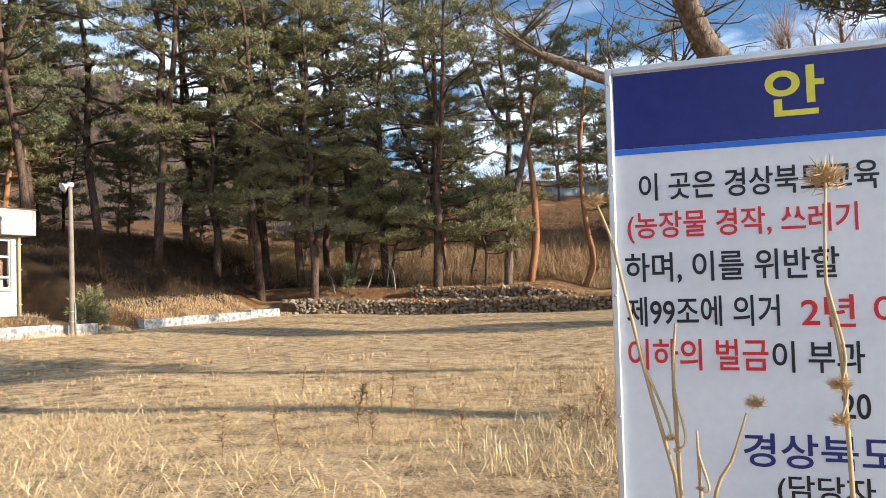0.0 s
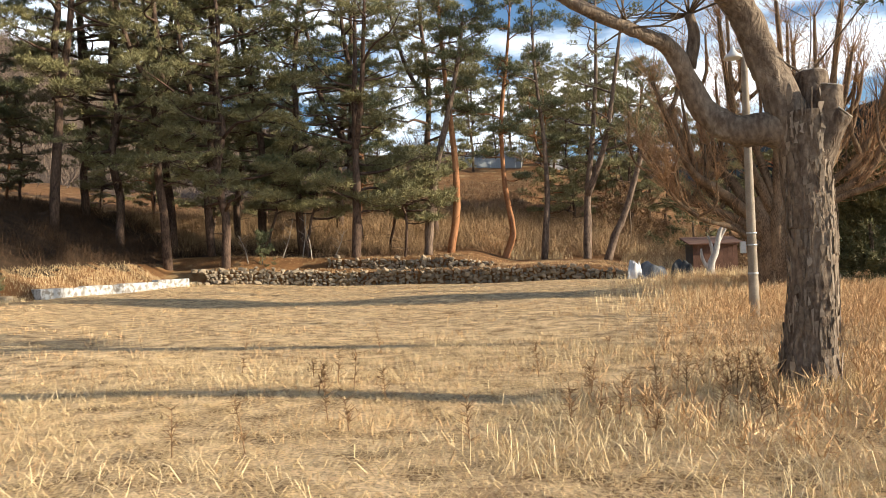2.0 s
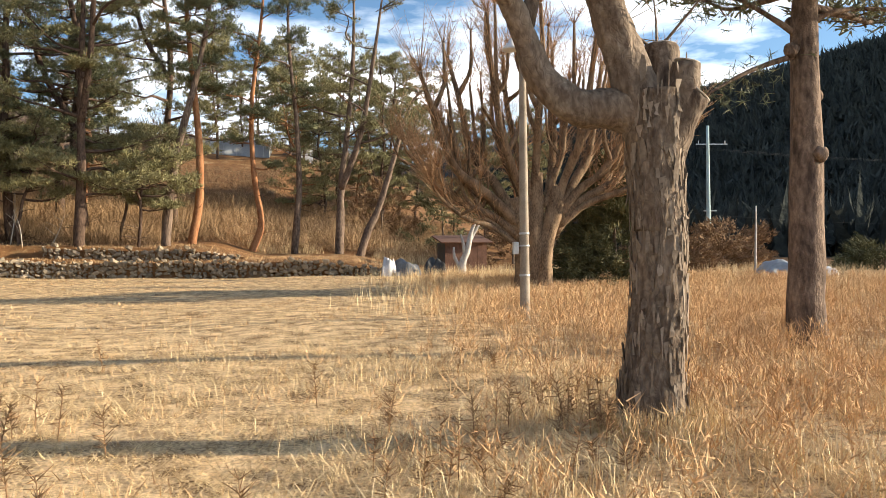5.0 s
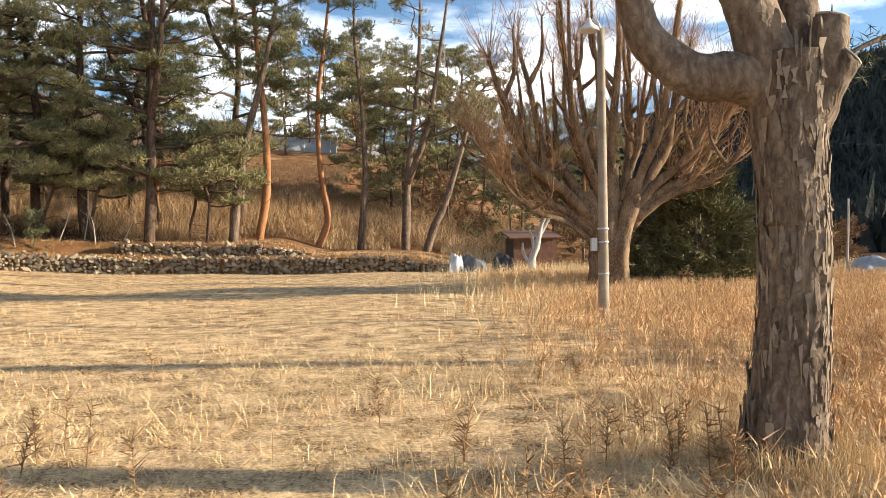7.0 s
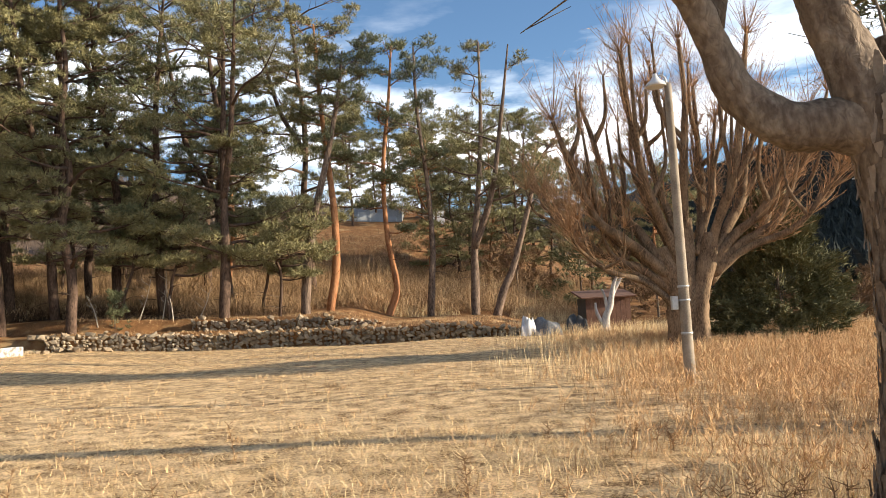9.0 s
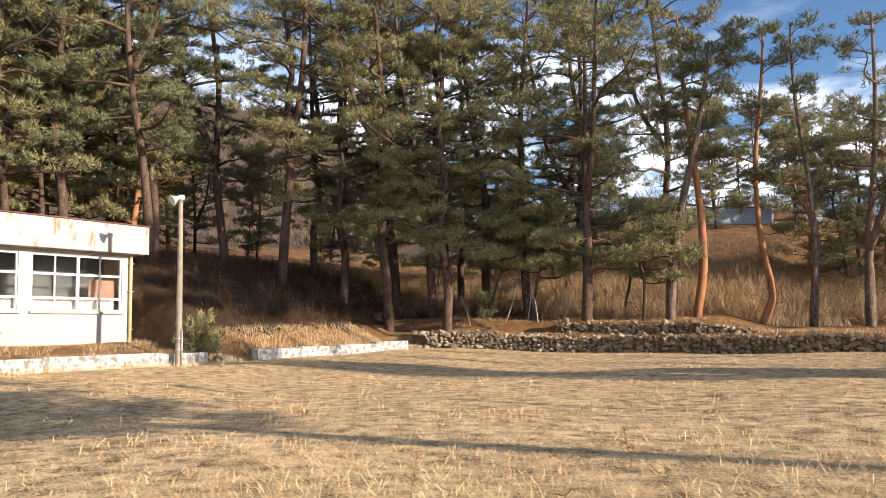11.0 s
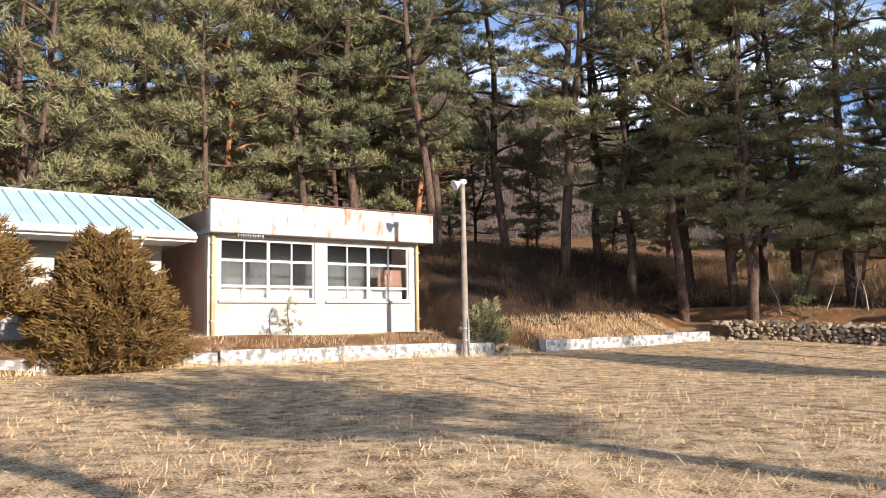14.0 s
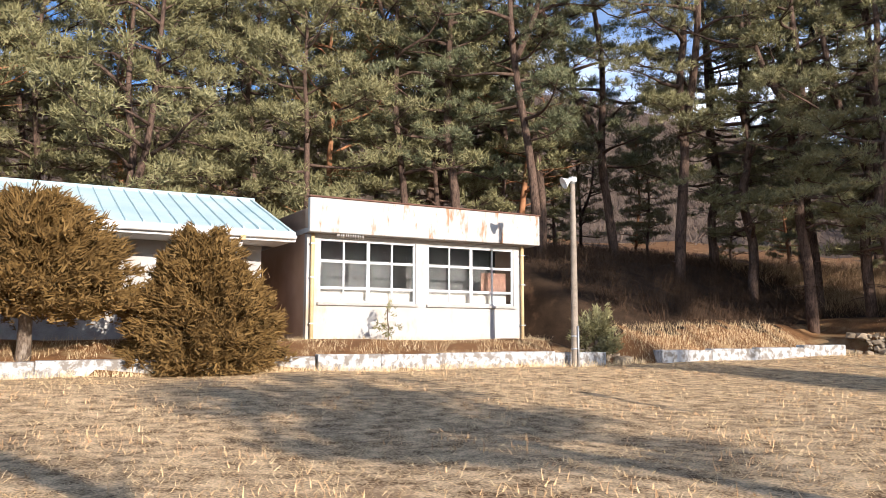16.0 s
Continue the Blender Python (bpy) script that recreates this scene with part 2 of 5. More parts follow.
M_ALU = material("aluminium_edge", (0.55, 0.56, 0.58), (0.66, 0.67, 0.69), 5, 0.4, 0.05, 50, metal=0.5)
M_THISTLE = material("dry_thistle_fibre", (0.40, 0.27, 0.13), (0.66, 0.50, 0.28), 6, 0.85, 0, 40, island=0.6, spec=0.2)
M_LAMPGLASS = material("milky_lamp_shade", (0.62, 0.62, 0.60), (0.72, 0.72, 0.70), 4, 0.4, 0, 40)


def add_cracks(m, scale, stretch, depth, dark):
    """Dark furrows between plates of bark."""
    n, l = m.node_tree.nodes, m.node_tree.links
    p = n["Principled BSDF"]
    co = n.new("ShaderNodeTexCoord")
    wob = n.new("ShaderNodeTexNoise")
    wob.inputs["Scale"].default_value = 7.0
    mixv = n.new("ShaderNodeMix")
    mixv.data_type = "VECTOR"
    mixv.inputs[0].default_value = 0.2
    mp = n.new("ShaderNodeMapping")
    mp.inputs["Scale"].default_value = (1, 1, stretch)
    vo = n.new("ShaderNodeTexVoronoi")
    vo.feature = "DISTANCE_TO_EDGE"
    vo.inputs["Scale"].default_value = scale
    l.new(co.outputs["Object"], wob.inputs["Vector"])
    l.new(co.outputs["Object"], mixv.inputs[4])
    l.new(wob.outputs["Color"], mixv.inputs[5])
    l.new(mixv.outputs[1], mp.inputs["Vector"])
    l.new(mp.outputs["Vector"], vo.inputs["Vector"])
    mr = n.new("ShaderNodeMapRange")
    mr.inputs["From Max"].default_value, mr.inputs["To Min"].default_value = 0.3, 0.7
    l.new(vo.outputs["Distance"], mr.inputs["Value"])
    old = p.inputs["Base Color"].links[0].from_socket
    mx = n.new("ShaderNodeMix")
    mx.data_type = "RGBA"
    mx.inputs["A"].default_value = rgb(dark)
    l.new(mr.outputs["Result"], mx.inputs["Factor"])
    l.new(old, mx.inputs["B"])
    l.new(mx.outputs["Result"], p.inputs["Base Color"])
    bp = n.new("ShaderNodeBump")
    bp.inputs["Strength"].default_value, bp.inputs["Distance"].default_value = 1.0, depth
    l.new(mr.outputs["Result"], bp.inputs["Height"])
    l.new(p.inputs["Normal"].links[0].from_socket, bp.inputs["Normal"])
    l.new(bp.outputs["Normal"], p.inputs["Normal"])


add_cracks(M_BARK, 26, 0.24, 0.012, (0.075, 0.052, 0.037))
add_cracks(M_LIT_PINEBARK, 24, 0.3, 0.015, (0.05, 0.035, 0.027))
add_cracks(M_SHADED_PINEBARK, 24, 0.3, 0.02, (0.035, 0.024, 0.018))
M_GLASS = bpy.data.materials.new("window_glass")
M_GLASS.use_nodes = True
gp = M_GLASS.node_tree.nodes["Principled BSDF"]
gp.inputs["Base Color"].default_value = (0.86, 0.89, 0.9, 1)
gp.inputs["Roughness"].default_value, gp.inputs["Transmission Weight"].default_value, gp.inputs["IOR"].default_value = 0.06, 1.0, 1.45


# mesh helpers
def mesh_of(name, verts, tris, mat, parent=None, label="", smooth=False):
    """One mesh object from arrays of corners and triangles (or quads)."""
    verts, tris = np.asarray(verts, np.float32), np.asarray(tris, np.int32)
    k = tris.shape[1]
    me = bpy.data.meshes.new(name)
    me.vertices.add(len(verts))
    me.vertices.foreach_set("co", verts.ravel())
    me.loops.add(tris.size)
    me.loops.foreach_set("vertex_index", tris.ravel())
    me.polygons.add(len(tris))
    me.polygons.foreach_set("loop_start", np.arange(0, tris.size, k, dtype=np.int32))
    me.polygons.foreach_set("use_smooth", np.full(len(tris), smooth))
    me.update(calc_edges=True)
    for mt in (mat if isinstance(mat, (list, tuple)) else [mat]):
        me.materials.append(mt)
    ob = new(name, me)
    ob.parent = parent
    if label:
        ob["label"] = label
    return ob


def part(name, bm, mat, parent=None, label="", smooth=False):
    me = bpy.data.meshes.new(name)
    for f in bm.faces:
        f.smooth = smooth
    bm.to_mesh(me)
    bm.free()
    me.materials.append(mat)
    ob = new(name, me)
    ob.parent = parent
    if label:
        ob["label"] = label
    return ob


def box(x0, y0, z0, x1, y1, z1, bevel=0.0, bm=None):
    own = bm or bmesh.new()
    got = bmesh.ops.create_cube(own, size=1, matrix=Matrix.Translation(((x0 + x1) / 2, (y0 + y1) / 2, (z0 + z1) / 2)) @ Matrix.Diagonal((abs(x1 - x0), abs(y1 - y0), abs(z1 - z0), 1)))
    if bevel:
        edges = list({e for v in got["verts"] for e in v.link_edges})
        bmesh.ops.bevel(own, geom=edges, offset=bevel, segments=1, affect="EDGES")
    return own


def tube_arrays(path, radii, sides=8, rough=0.0, seed=0, freq=3.0, cap=True):
    """A tapered tube along a path, its skin roughened."""
    P = [Vector(p) for p in path]
    verts, quads = [], []
    side = None
    for i, p in enumerate(P):
        d = (P[min(i + 1, len(P) - 1)] - P[max(i - 1, 0)]).normalized()
        if side is None:
            side = d.orthogonal().normalized()
        else:
            side = (side - d * side.dot(d)).normalized()
        up = d.cross(side)
        for k in range(sides):
            a = 2 * math.pi * k / sides
            v = side * math.cos(a) + up * math.sin(a)
            r = radii[i]
            if rough:
                q = (p + v * r) * freq + Vector((seed * 7.3, seed * 3.1, 0))
                q.z *= 0.35
                r *= 1 + rough * noise.noise(q) + 0.5 * rough * noise.noise(q * 2.7)
            verts.append(p + v * r)
    n = len(P)
    for i in range(n - 1):
        for k in range(sides):
            a, b = i * sides + k, i * sides + (k + 1) % sides
            quads.append((a, b, b + sides, a + sides))
    if cap:
        for base in (0, (n - 1) * sides):
            c = len(verts)
            verts.append(P[0] if base == 0 else P[-1])
            for k in range(sides):
                a, b = base + k, base + (k + 1) % sides
                quads.append((a, b, c, c) if base else (b, a, c, c))
    return verts, quads


def smooth_path(points, n):
    """Catmull-Rom through the points, n samples."""
    P = [Vector(p) for p in points]
    P = [P[0] * 2 - P[1]] + P + [P[-1] * 2 - P[-2]]
    out = []
    for i in range(n):
        s = i / (n - 1) * (len(P) - 3)
        k = min(int(s), len(P) - 4)
        t = s - k
        a, b, c, d = P[k:k + 4]
        out.append(0.5 * (2 * b + (c - a) * t + (2 * a - 5 * b + 4 * c - d) * t * t + (3 * b - a - 3 * c + d) * t ** 3))
    return out


def tubes(name, items, mat, parent=None, label="", smooth=True):
    """Several tubes joined into one part; items are (path, radii, sides, rough)."""
    bm = bmesh.new()
    for i, (path, radii, sides, rough) in enumerate(items):
        v, q = tube_arrays(path, radii, sides, rough, i)
        made = [bm.verts.new(p) for p in v]
        for f in q:
            idx = list(dict.fromkeys(f))
            try:
                bm.faces.new([made[j] for j in idx])
            except ValueError:
                pass
    bmesh.ops.recalc_face_normals(bm, faces=bm.faces)
    return part(name, bm, mat, parent, label, smooth)


def lerp_radii(a, b, n, power=1.0):
    return [b + (a - b) * (1 - i / (n - 1)) ** power for i in range(n)]


def tufts(centres, rng, blades, length, width, up=0.35, flat=0.0):
    """Needle triangles radiating from each centre."""
    C = np.asarray(centres, np.float32)
    n = len(C) * blades
    base = np.repeat(C, blades, axis=0)
    d = rng.normal(size=(n, 3))
    d[:, 2] = d[:, 2] * (1 - flat) + up
    d /= np.linalg.norm(d, axis=1, keepdims=True) + 1e-9
    w = np.cross(d, rng.normal(size=(n, 3)))
    w /= np.linalg.norm(w, axis=1, keepdims=True) + 1e-9
    L = length * rng.uniform(0.6, 1.25, (n, 1))
    V = np.empty((n, 3, 3), np.float32)
    V[:, 0] = base - w * width * 0.5
    V[:, 1] = base + w * width * 0.5
    V[:, 2] = base + d * L
    return V.reshape(-1, 3), np.arange(n * 3).reshape(-1, 3)


def sprays(centres, dirs, rng, blades, length, width, loose=0.5):
    """Blades that point along the given directions, with some scatter."""
    C, D = np.asarray(centres, np.float32), np.asarray(dirs, np.float32)
    n = len(C) * blades
    base = np.repeat(C, blades, axis=0) + rng.normal(size=(n, 3)) * length * 0.25
    d = np.repeat(D, blades, axis=0) + rng.normal(size=(n, 3)) * loose
    d /= np.linalg.norm(d, axis=1, keepdims=True) + 1e-9
    w = np.cross(d, rng.normal(size=(n, 3)))
    w /= np.linalg.norm(w, axis=1, keepdims=True) + 1e-9
    V = np.empty((n, 3, 3), np.float32)
    V[:, 0], V[:, 1] = base - w * width / 2, base + w * width / 2
    V[:, 2] = base + d * length * rng.uniform(0.6, 1.3, (n, 1))
    return V.reshape(-1, 3), np.arange(n * 3).reshape(-1, 3)


def join_arrays(parts):
    V, F, k = [], [], 0
    for v, f in parts:
        V.append(np.asarray(v, np.float32))
        F.append(np.asarray(f) + k)
        k += len(v)
    return np.concatenate(V), np.concatenate(F)


def empty(name, m, label, category, group="", kind=""):
    ob = new(name)
    ob.matrix_world = m
    return tagged(ob, label, category, group, kind)


# the lie of the land
def step(a, b, v):
    t = np.clip((v - a) / (b - a), 0, 1)
    return t * t * (3 - 2 * t)


WALL_LINE = [(-22.9, 39.4), (-19, 40.9), (-14, 41.1), (-10, 40.8), (-5.5, 40.3), (-1.0, 40.3)]


def wall_y(x):
    xs, ys = zip(*WALL_LINE)
    return np.interp(x, xs, ys)


def land(x, y):
    """Height of the ground at x, y (arrays)."""
    x, y = np.asarray(x, float), np.asarray(y, float)
    kerb_x = -26.1 + 0.1 * (y - 16.7)
    field = 0.37 * step(-13, -24.5, x) * step(-40, 0, y) + 0.25 * step(24, 40, y) + 0.10 * np.exp(-((x - 0.5) ** 2 + (y - 8.7) ** 2) / 1.5)
    field += 0.04 * np.sin(x * 0.7 + 1.3 * np.sin(y * 0.5)) * np.sin(y * 0.9) * step(2, 6, np.hypot(x + 2, y - 3))
    # terrace in front of the school
    terrace = np.where(x < kerb_x - 0.15, 0.40 * step(27.2, 26.6, y), 0) + 0.42 * step(kerb_x - 0.3, kerb_x - 2.8, x) * step(30, 27, y)
    # bank and hill beyond the building, to the west
    foot = -24.6 - 13.4 * step(29.5, 27.0, y)
    w = np.clip(foot - x, 0, None)
    west = 0.48 * np.minimum(w, 9) + 0.16 * np.clip(w - 9, 0, 40) + 0.38 * np.clip(w - 55, 0, 120) * step(0, 30, w)
    west *= step(26, 30, y) + step(30, 26, y) * step(0, 6, w)
    # terraces and slope behind the stone wall, to the north
    v = y - wall_y(x)
    ramp = np.clip(v - 0.45, 0, None)
    gate = step(1.5, -3.5, x)
    wide = step(22, -5, x)
    flat = np.where(v > 0.3, 0.60, 0) + 0.20 * step(0.4, 2.2, v)
    upper = (0.60 * step(2.4, 2.9, v) + 0.035 * np.clip(v - 2.6, 0, 12)) * step(-7.5, -11, x)
    north = gate * (flat + upper) + wide * (0.03 * np.clip(ramp - 2, 0, 7) + 0.20 * np.clip(ramp - 10, 0, 60))
    z = field + terrace + np.maximum(west, north * step(-75, -30, x))
    # far hills
    r = np.hypot(x, y)
    wob = 1 + 0.25 * np.sin(x * 0.013 + 0.8) + 0.18 * np.sin(y * 0.021 + x * 0.009)
    z += 62 * step(60, 230, y + 0.12 * np.abs(x)) * step(40, -160, x) * wob * 0.45
    z += 100 * step(55, 330, x + 0.33 * y - 60) * step(-40, 200, y) * (0.85 + 0.15 * wob)
    return z


def ground_z(x, y):
    return float(land(np.array([x]), np.array([y]))[0])


def axis(lo, hi, fine_lo, fine_hi, fine, grow=1.18):
    out = list(np.arange(fine_lo, fine_hi + 1e-6, fine))
    s, v = fine, fine_lo
    left = []
    while v > lo:
        s *= grow
        v -= s
        left.append(v)
    s, v = fine, fine_hi
    right = []
    while v < hi:
        s *= grow
        v += s
        right.append(v)
    return np.array(left[::-1] + out + right)


gx, gy = axis(-900, 900, -42, 12, 0.4), axis(-700, 1200, -4, 52, 0.4)
GX, GY = np.meshgrid(gx, gy)
GZ = land(GX, GY)
nx, ny = len(gx), len(gy)
grid = np.arange(nx * ny).reshape(ny, nx)
quads = np.stack([grid[:-1, :-1], grid[:-1, 1:], grid[1:, 1:], grid[1:, :-1]], -1).reshape(-1, 4)
ground = mesh_of("ground", np.stack([GX, GY, GZ], -1).reshape(-1, 3), quads, [M_FIELD, M_LITTER, M_WOODLAND, M_MOUNTAIN, M_SHADE_HUMUS], smooth=True)
cx, cy = (GX[:-1, :-1] + GX[1:, 1:]) / 2, (GY[:-1, :-1] + GY[1:, 1:]) / 2
jig = 1.2 * np.sin(cx * 1.9 + np.sin(cy * 1.3) * 2) * np.sin(cy * 2.3)
zone = np.zeros(cx.shape, np.int32)
zone[(cx < -25.8 + 0.1 * (cy - 16.7) + 0.3 * jig) | ((cy > wall_y(cx) - 0.1) & (cx < 1 + jig))] = 1
zone[(cy > 45 + jig) & (cx < 40)] = 1
# bank faces whose mould colour carries part of the shade
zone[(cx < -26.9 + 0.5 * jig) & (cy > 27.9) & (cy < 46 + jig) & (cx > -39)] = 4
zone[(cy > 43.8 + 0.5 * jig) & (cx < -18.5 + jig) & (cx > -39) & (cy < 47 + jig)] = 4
zone[(np.hypot(cx + 5, cy - 10) > 95 + 8 * jig)] = 2
zone[(cx + 0.33 * cy > 68 + 4 * jig)] = 3
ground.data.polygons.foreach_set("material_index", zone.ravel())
tagged(ground, "open ground of dry straw grass rising to wooded hills", "ground", kind="structure")


# stone retaining walls
def stone_mesh(i):
    bm = bmesh.new()
    bmesh.ops.create_icosphere(bm, subdivisions=1, radius=0.5)
    r = random.Random(i)
    for v in bm.verts:
        v.co = Vector([max(-0.38, min(0.38, c * 1.15)) for c in v.co]) * r.uniform(0.78, 1.22)
    me = bpy.data.meshes.new("stone")
    bm.to_mesh(me)
    bm.free()
    me.materials.append(M_STONE)
    return me


STONES = [stone_mesh(i) for i in range(10)]
STONE_V = [np.array([v.co[:] for v in me.vertices]) for me in STONES]
STONE_F = [np.array([p.vertices[:] for p in me.polygons]) for me in STONES]


def stone_wall(name, x0, x1, offset, height, label, singles):
    """Courses of rough stones between x0 and x1; the rest of the small ones joined."""
    rng = random.Random(len(name))
    root = empty(name, Matrix.Identity(4), label, "wall", kind="structure")
    core = []
    n = int((x1 - x0) / 0.5)
    for i in range(n + 1):
        x = x0 + (x1 - x0) * i / n
        y = float(wall_y(x)) + offset + 0.16
        z = ground_z(x, float(wall_y(x)) + offset - 0.25) - 0.15
        h = max(0.12, height(x)) + 0.08
        core += [(x, y, z), (x, y, z + h), (x, y + 0.35, z + h), (x, y + 0.35, z)]
    q = []
    for i in range(n):
        a = i * 4
        q += [(a + k, a + (k + 1) % 4, a + 4 + (k + 1) % 4, a + 4 + k) for k in range(4)]
    mesh_of("wall_core", core, q, M_LITTER, root)
    rest, count = [], 0
    for i in range(int((x1 - x0) / 0.23)):
        x = x0 + 0.23 * i + rng.uniform(-0.05, 0.05)
        yw = float(wall_y(x)) + offset
        z = ground_z(x, yw - 0.25) - 0.06
        top = z + max(0.1, height(x)) * rng.uniform(0.9, 1.12)
        while z < top:
            s = rng.choice((rng.uniform(0.08, 0.17), rng.uniform(0.16, 0.30)))
            w = s * rng.uniform(0.8, 1.7)
            k = rng.randrange(10)
            m = Matrix.LocRotScale((x + rng.uniform(-0.06, 0.06), yw + 0.07 + rng.uniform(-0.05, 0.05), z + s / 2), Euler((rng.uniform(-0.5, 0.5), rng.uniform(-0.7, 0.7), rng.uniform(-0.6, 0.6))), (w, rng.uniform(0.22, 0.36), s * 1.1))
            if s > 0.17 and count < singles and -16 < x < -2:
                ob = new("stone", STONES[k])
                ob.parent, ob.matrix_world = root, m
                count += 1
            else:
                M4 = np.array(m)
                rest.append((STONE_V[k] @ M4[:3, :3].T + M4[:3, 3], STONE_F[k]))
            z += s * 0.92
    v, f = join_arrays(rest)
    tagged(mesh_of("stones", v, f, M_STONES, root), kind="stuff")


stone_wall("stone_wall_1", -22.9, -1.0, 0.0, lambda x: 0.76 * min(1, 0.4 + (-1.0 - x) / 7.0), "dry stone retaining wall of rounded grey field stones", 260)
stone_wall("stone_wall_2", -17.5, -8.0, 2.3, lambda x: 0.58 * min(1, max(0.3, (-7.6 - x) / 3.0)), "low upper terrace wall of small field stones", 90)


# pine trees
def pine_parts(root, trunk_pts, r0, crown_from, limbs, reach, seed, needle, bark, tuft_n=14, droop=0.0, blades=9, dead=5, needle_len=0.25, pad=1.0, fork=0.0):
    """A trunk, crooked limbs that part into side branches, and a clump of needle tufts on every branch end."""
    rng = np.random.default_rng(seed)
    n = 20
    path = smooth_path(trunk_pts, n)
    leaders = [path]
    work = [(path, lerp_radii(r0, 0.05, n, 0.85), 10, 0.16)]
    if fork:
        k = int(fork * (n - 1))
        b, top = path[k], path[-1]
        az = rng.uniform(0, 6.28)
        off = Vector((math.cos(az), math.sin(az), 0)) * (top.z - b.z) * 0.2
        second = smooth_path([b, b.lerp(top, 0.25) + off * 0.6, b.lerp(top, 0.6) + off * 0.9, b.lerp(top, 0.92) + off * 1.1], n)
        leaders.append(second)
        r1 = r0 * (1 - fork) ** 0.85 + 0.03
        work.append((second, lerp_radii(r1, 0.04, n, 0.85), 8, 0.16))
    tubes("trunk", work, bark, root)
    items, centres, outward = [], [], []

    def clump(e, size):
        pr, ph = size * rng.uniform(0.75, 1.2), size * rng.uniform(0.38, 0.6)
        for q in range(max(5, int(tuft_n * rng.uniform(0.75, 1.2)))):
            r, t = math.sqrt(rng.uniform(0, 1)), rng.uniform(0, 6.283)
            u = Vector((r * math.cos(t), r * math.sin(t), math.sqrt(1 - r * r) * rng.uniform(-0.25, 1.0)))
            centres.append((e.x + u.x * pr, e.y + u.y * pr, e.z + u.z * ph))
            outward.append((u.x * 0.8, u.y * 0.8, u.z * 0.6 + 0.45))

    for i in range(limbs):
        line = leaders[i % len(leaders)] if len(leaders) > 1 and i > limbs * 0.3 else path
        g = (i + rng.uniform(0.0, 1.0)) / limbs
        f = crown_from + (0.99 - crown_from) * g
        k = f * (n - 1) if line is path else max(2.0, (g * 1.05 - 0.1) * (n - 1))
        k = min(k, n - 1.001)
        p = line[int(k)].lerp(line[int(k) + 1], k % 1)
        az = i * 2.4 + rng.uniform(-0.9, 0.9)
        L = reach * (0.42 + 0.58 * math.sin(math.pi * (0.22 + 0.68 * g))) * rng.uniform(0.5, 1.2)
        out = Vector((math.cos(az), math.sin(az), 0))
        across = out.cross(Vector((0, 0, 1)))
        rise = rng.uniform(-0.05, 0.3) + 0.55 * g * g - droop * (1 - g)
        kink = rng.uniform(-0.16, 0.16, 2) * L
        pts = [p, p + out * L * 0.32 + across * kink[0] + Vector((0, 0, L * (rise * 0.3 + rng.uniform(-0.06, 0.10)))), p + out * L * 0.68 + across * kink[1] + Vector((0, 0, L * rise * 0.62)), p + out * L + Vector((0, 0, L * (rise + 0.10)))]
        lp = smooth_path(pts, 9)
        items.append((lp, lerp_radii(0.02 + 0.022 * L * (1 - 0.4 * g), 0.012, 9), 5, 0.1))
        size = rng.uniform(0.34, 0.56) * pad
        clump(lp[8] + Vector((0, 0, 0.08)), size)
        for j in range(3, 8 if L > 1.4 else 6):
            side = (-1, 1)[j % 2]
            for turn in ((side, -side) if rng.uniform() < 0.55 else (side,)):
                reach2 = L * rng.uniform(0.2, 0.42) * (1.25 - j / 11)
                e = lp[j] + across * turn * reach2 + out * reach2 * rng.uniform(0.2, 0.9) + Vector((0, 0, reach2 * rng.uniform(0.0, 0.55)))
                items.append(([lp[j], lp[j].lerp(e, 0.5) + Vector((0, 0, rng.uniform(-0.08, 0.04))), e], [0.022, 0.014, 0.007], 3, 0))
                if rng.uniform() < 0.88:
                    clump(e + Vector((0, 0, 0.06)), size * rng.uniform(0.65, 1.05))
    for i in range(dead):
        f = rng.uniform(max(0.08, crown_from - 0.35), max(0.14, crown_from))
        p = path[int(f * (n - 1))]
        az = rng.uniform(0, 6.28)
        L = rng.uniform(0.4, 1.5)
        e = p + Vector((math.cos(az) * L, math.sin(az) * L, rng.uniform(-0.3, 0.25) * L))
        items.append(([p, p.lerp(e, 0.5) + Vector((0, 0, 0.08)), e], [0.025, 0.016, 0.006], 3, 0))
    tagged(tubes("branch_work", items, bark, root), kind="stuff")
    v, f = sprays(centres, outward, rng, blades, needle_len, needle_len * 0.17, 0.6)
    mesh_of("crown", v, f, needle, root)


def leaning(h, seed, wob=0.4):
    r = random.Random(seed)
    x = y = 0.0
    pts = [(0, 0, -0.3)]
    for i in range(1, 8):
        x += r.uniform(-wob, wob)
        y += r.uniform(-wob, wob)
        pts.append((x, y, h * i / 7))
    return pts


def pine(x, y, pts, r0, crown_from, limbs, reach, seed, needle=None, bark=None, label="", **kw):
    root = empty("pine_tree", Matrix.Translation((x, y, ground_z(x, y))), label or "tall red pine with green needle pads on a needle-strewn bank", "tree", "pines on the bank")
    pine_parts(root, pts, r0, crown_from, limbs, reach, seed, needle or M_NEEDLE, bark or M_SHADED_PINEBARK, **kw)
    return root


def bent(*pts):
    return [(0, 0, -0.3)] + [(a, b, c) for a, b, c in pts]


# the line of slender pines above the stone wall
RED = "slender pine with orange-red bark and a thin high crown"
pine(-8.77, 50.4, bent((0.55, 0, 1.0), (0.65, 0, 1.9), (0.25, 0, 4.7), (0.2, 0, 8.6), (0.75, 0, 13), (1.0, 0.2, 16)), 0.24, 0.50, 12, 2.1, 11, M_NEEDLE, M_REDBARK, "slender orange-red pine with a foot bent like an elbow", tuft_n=12)
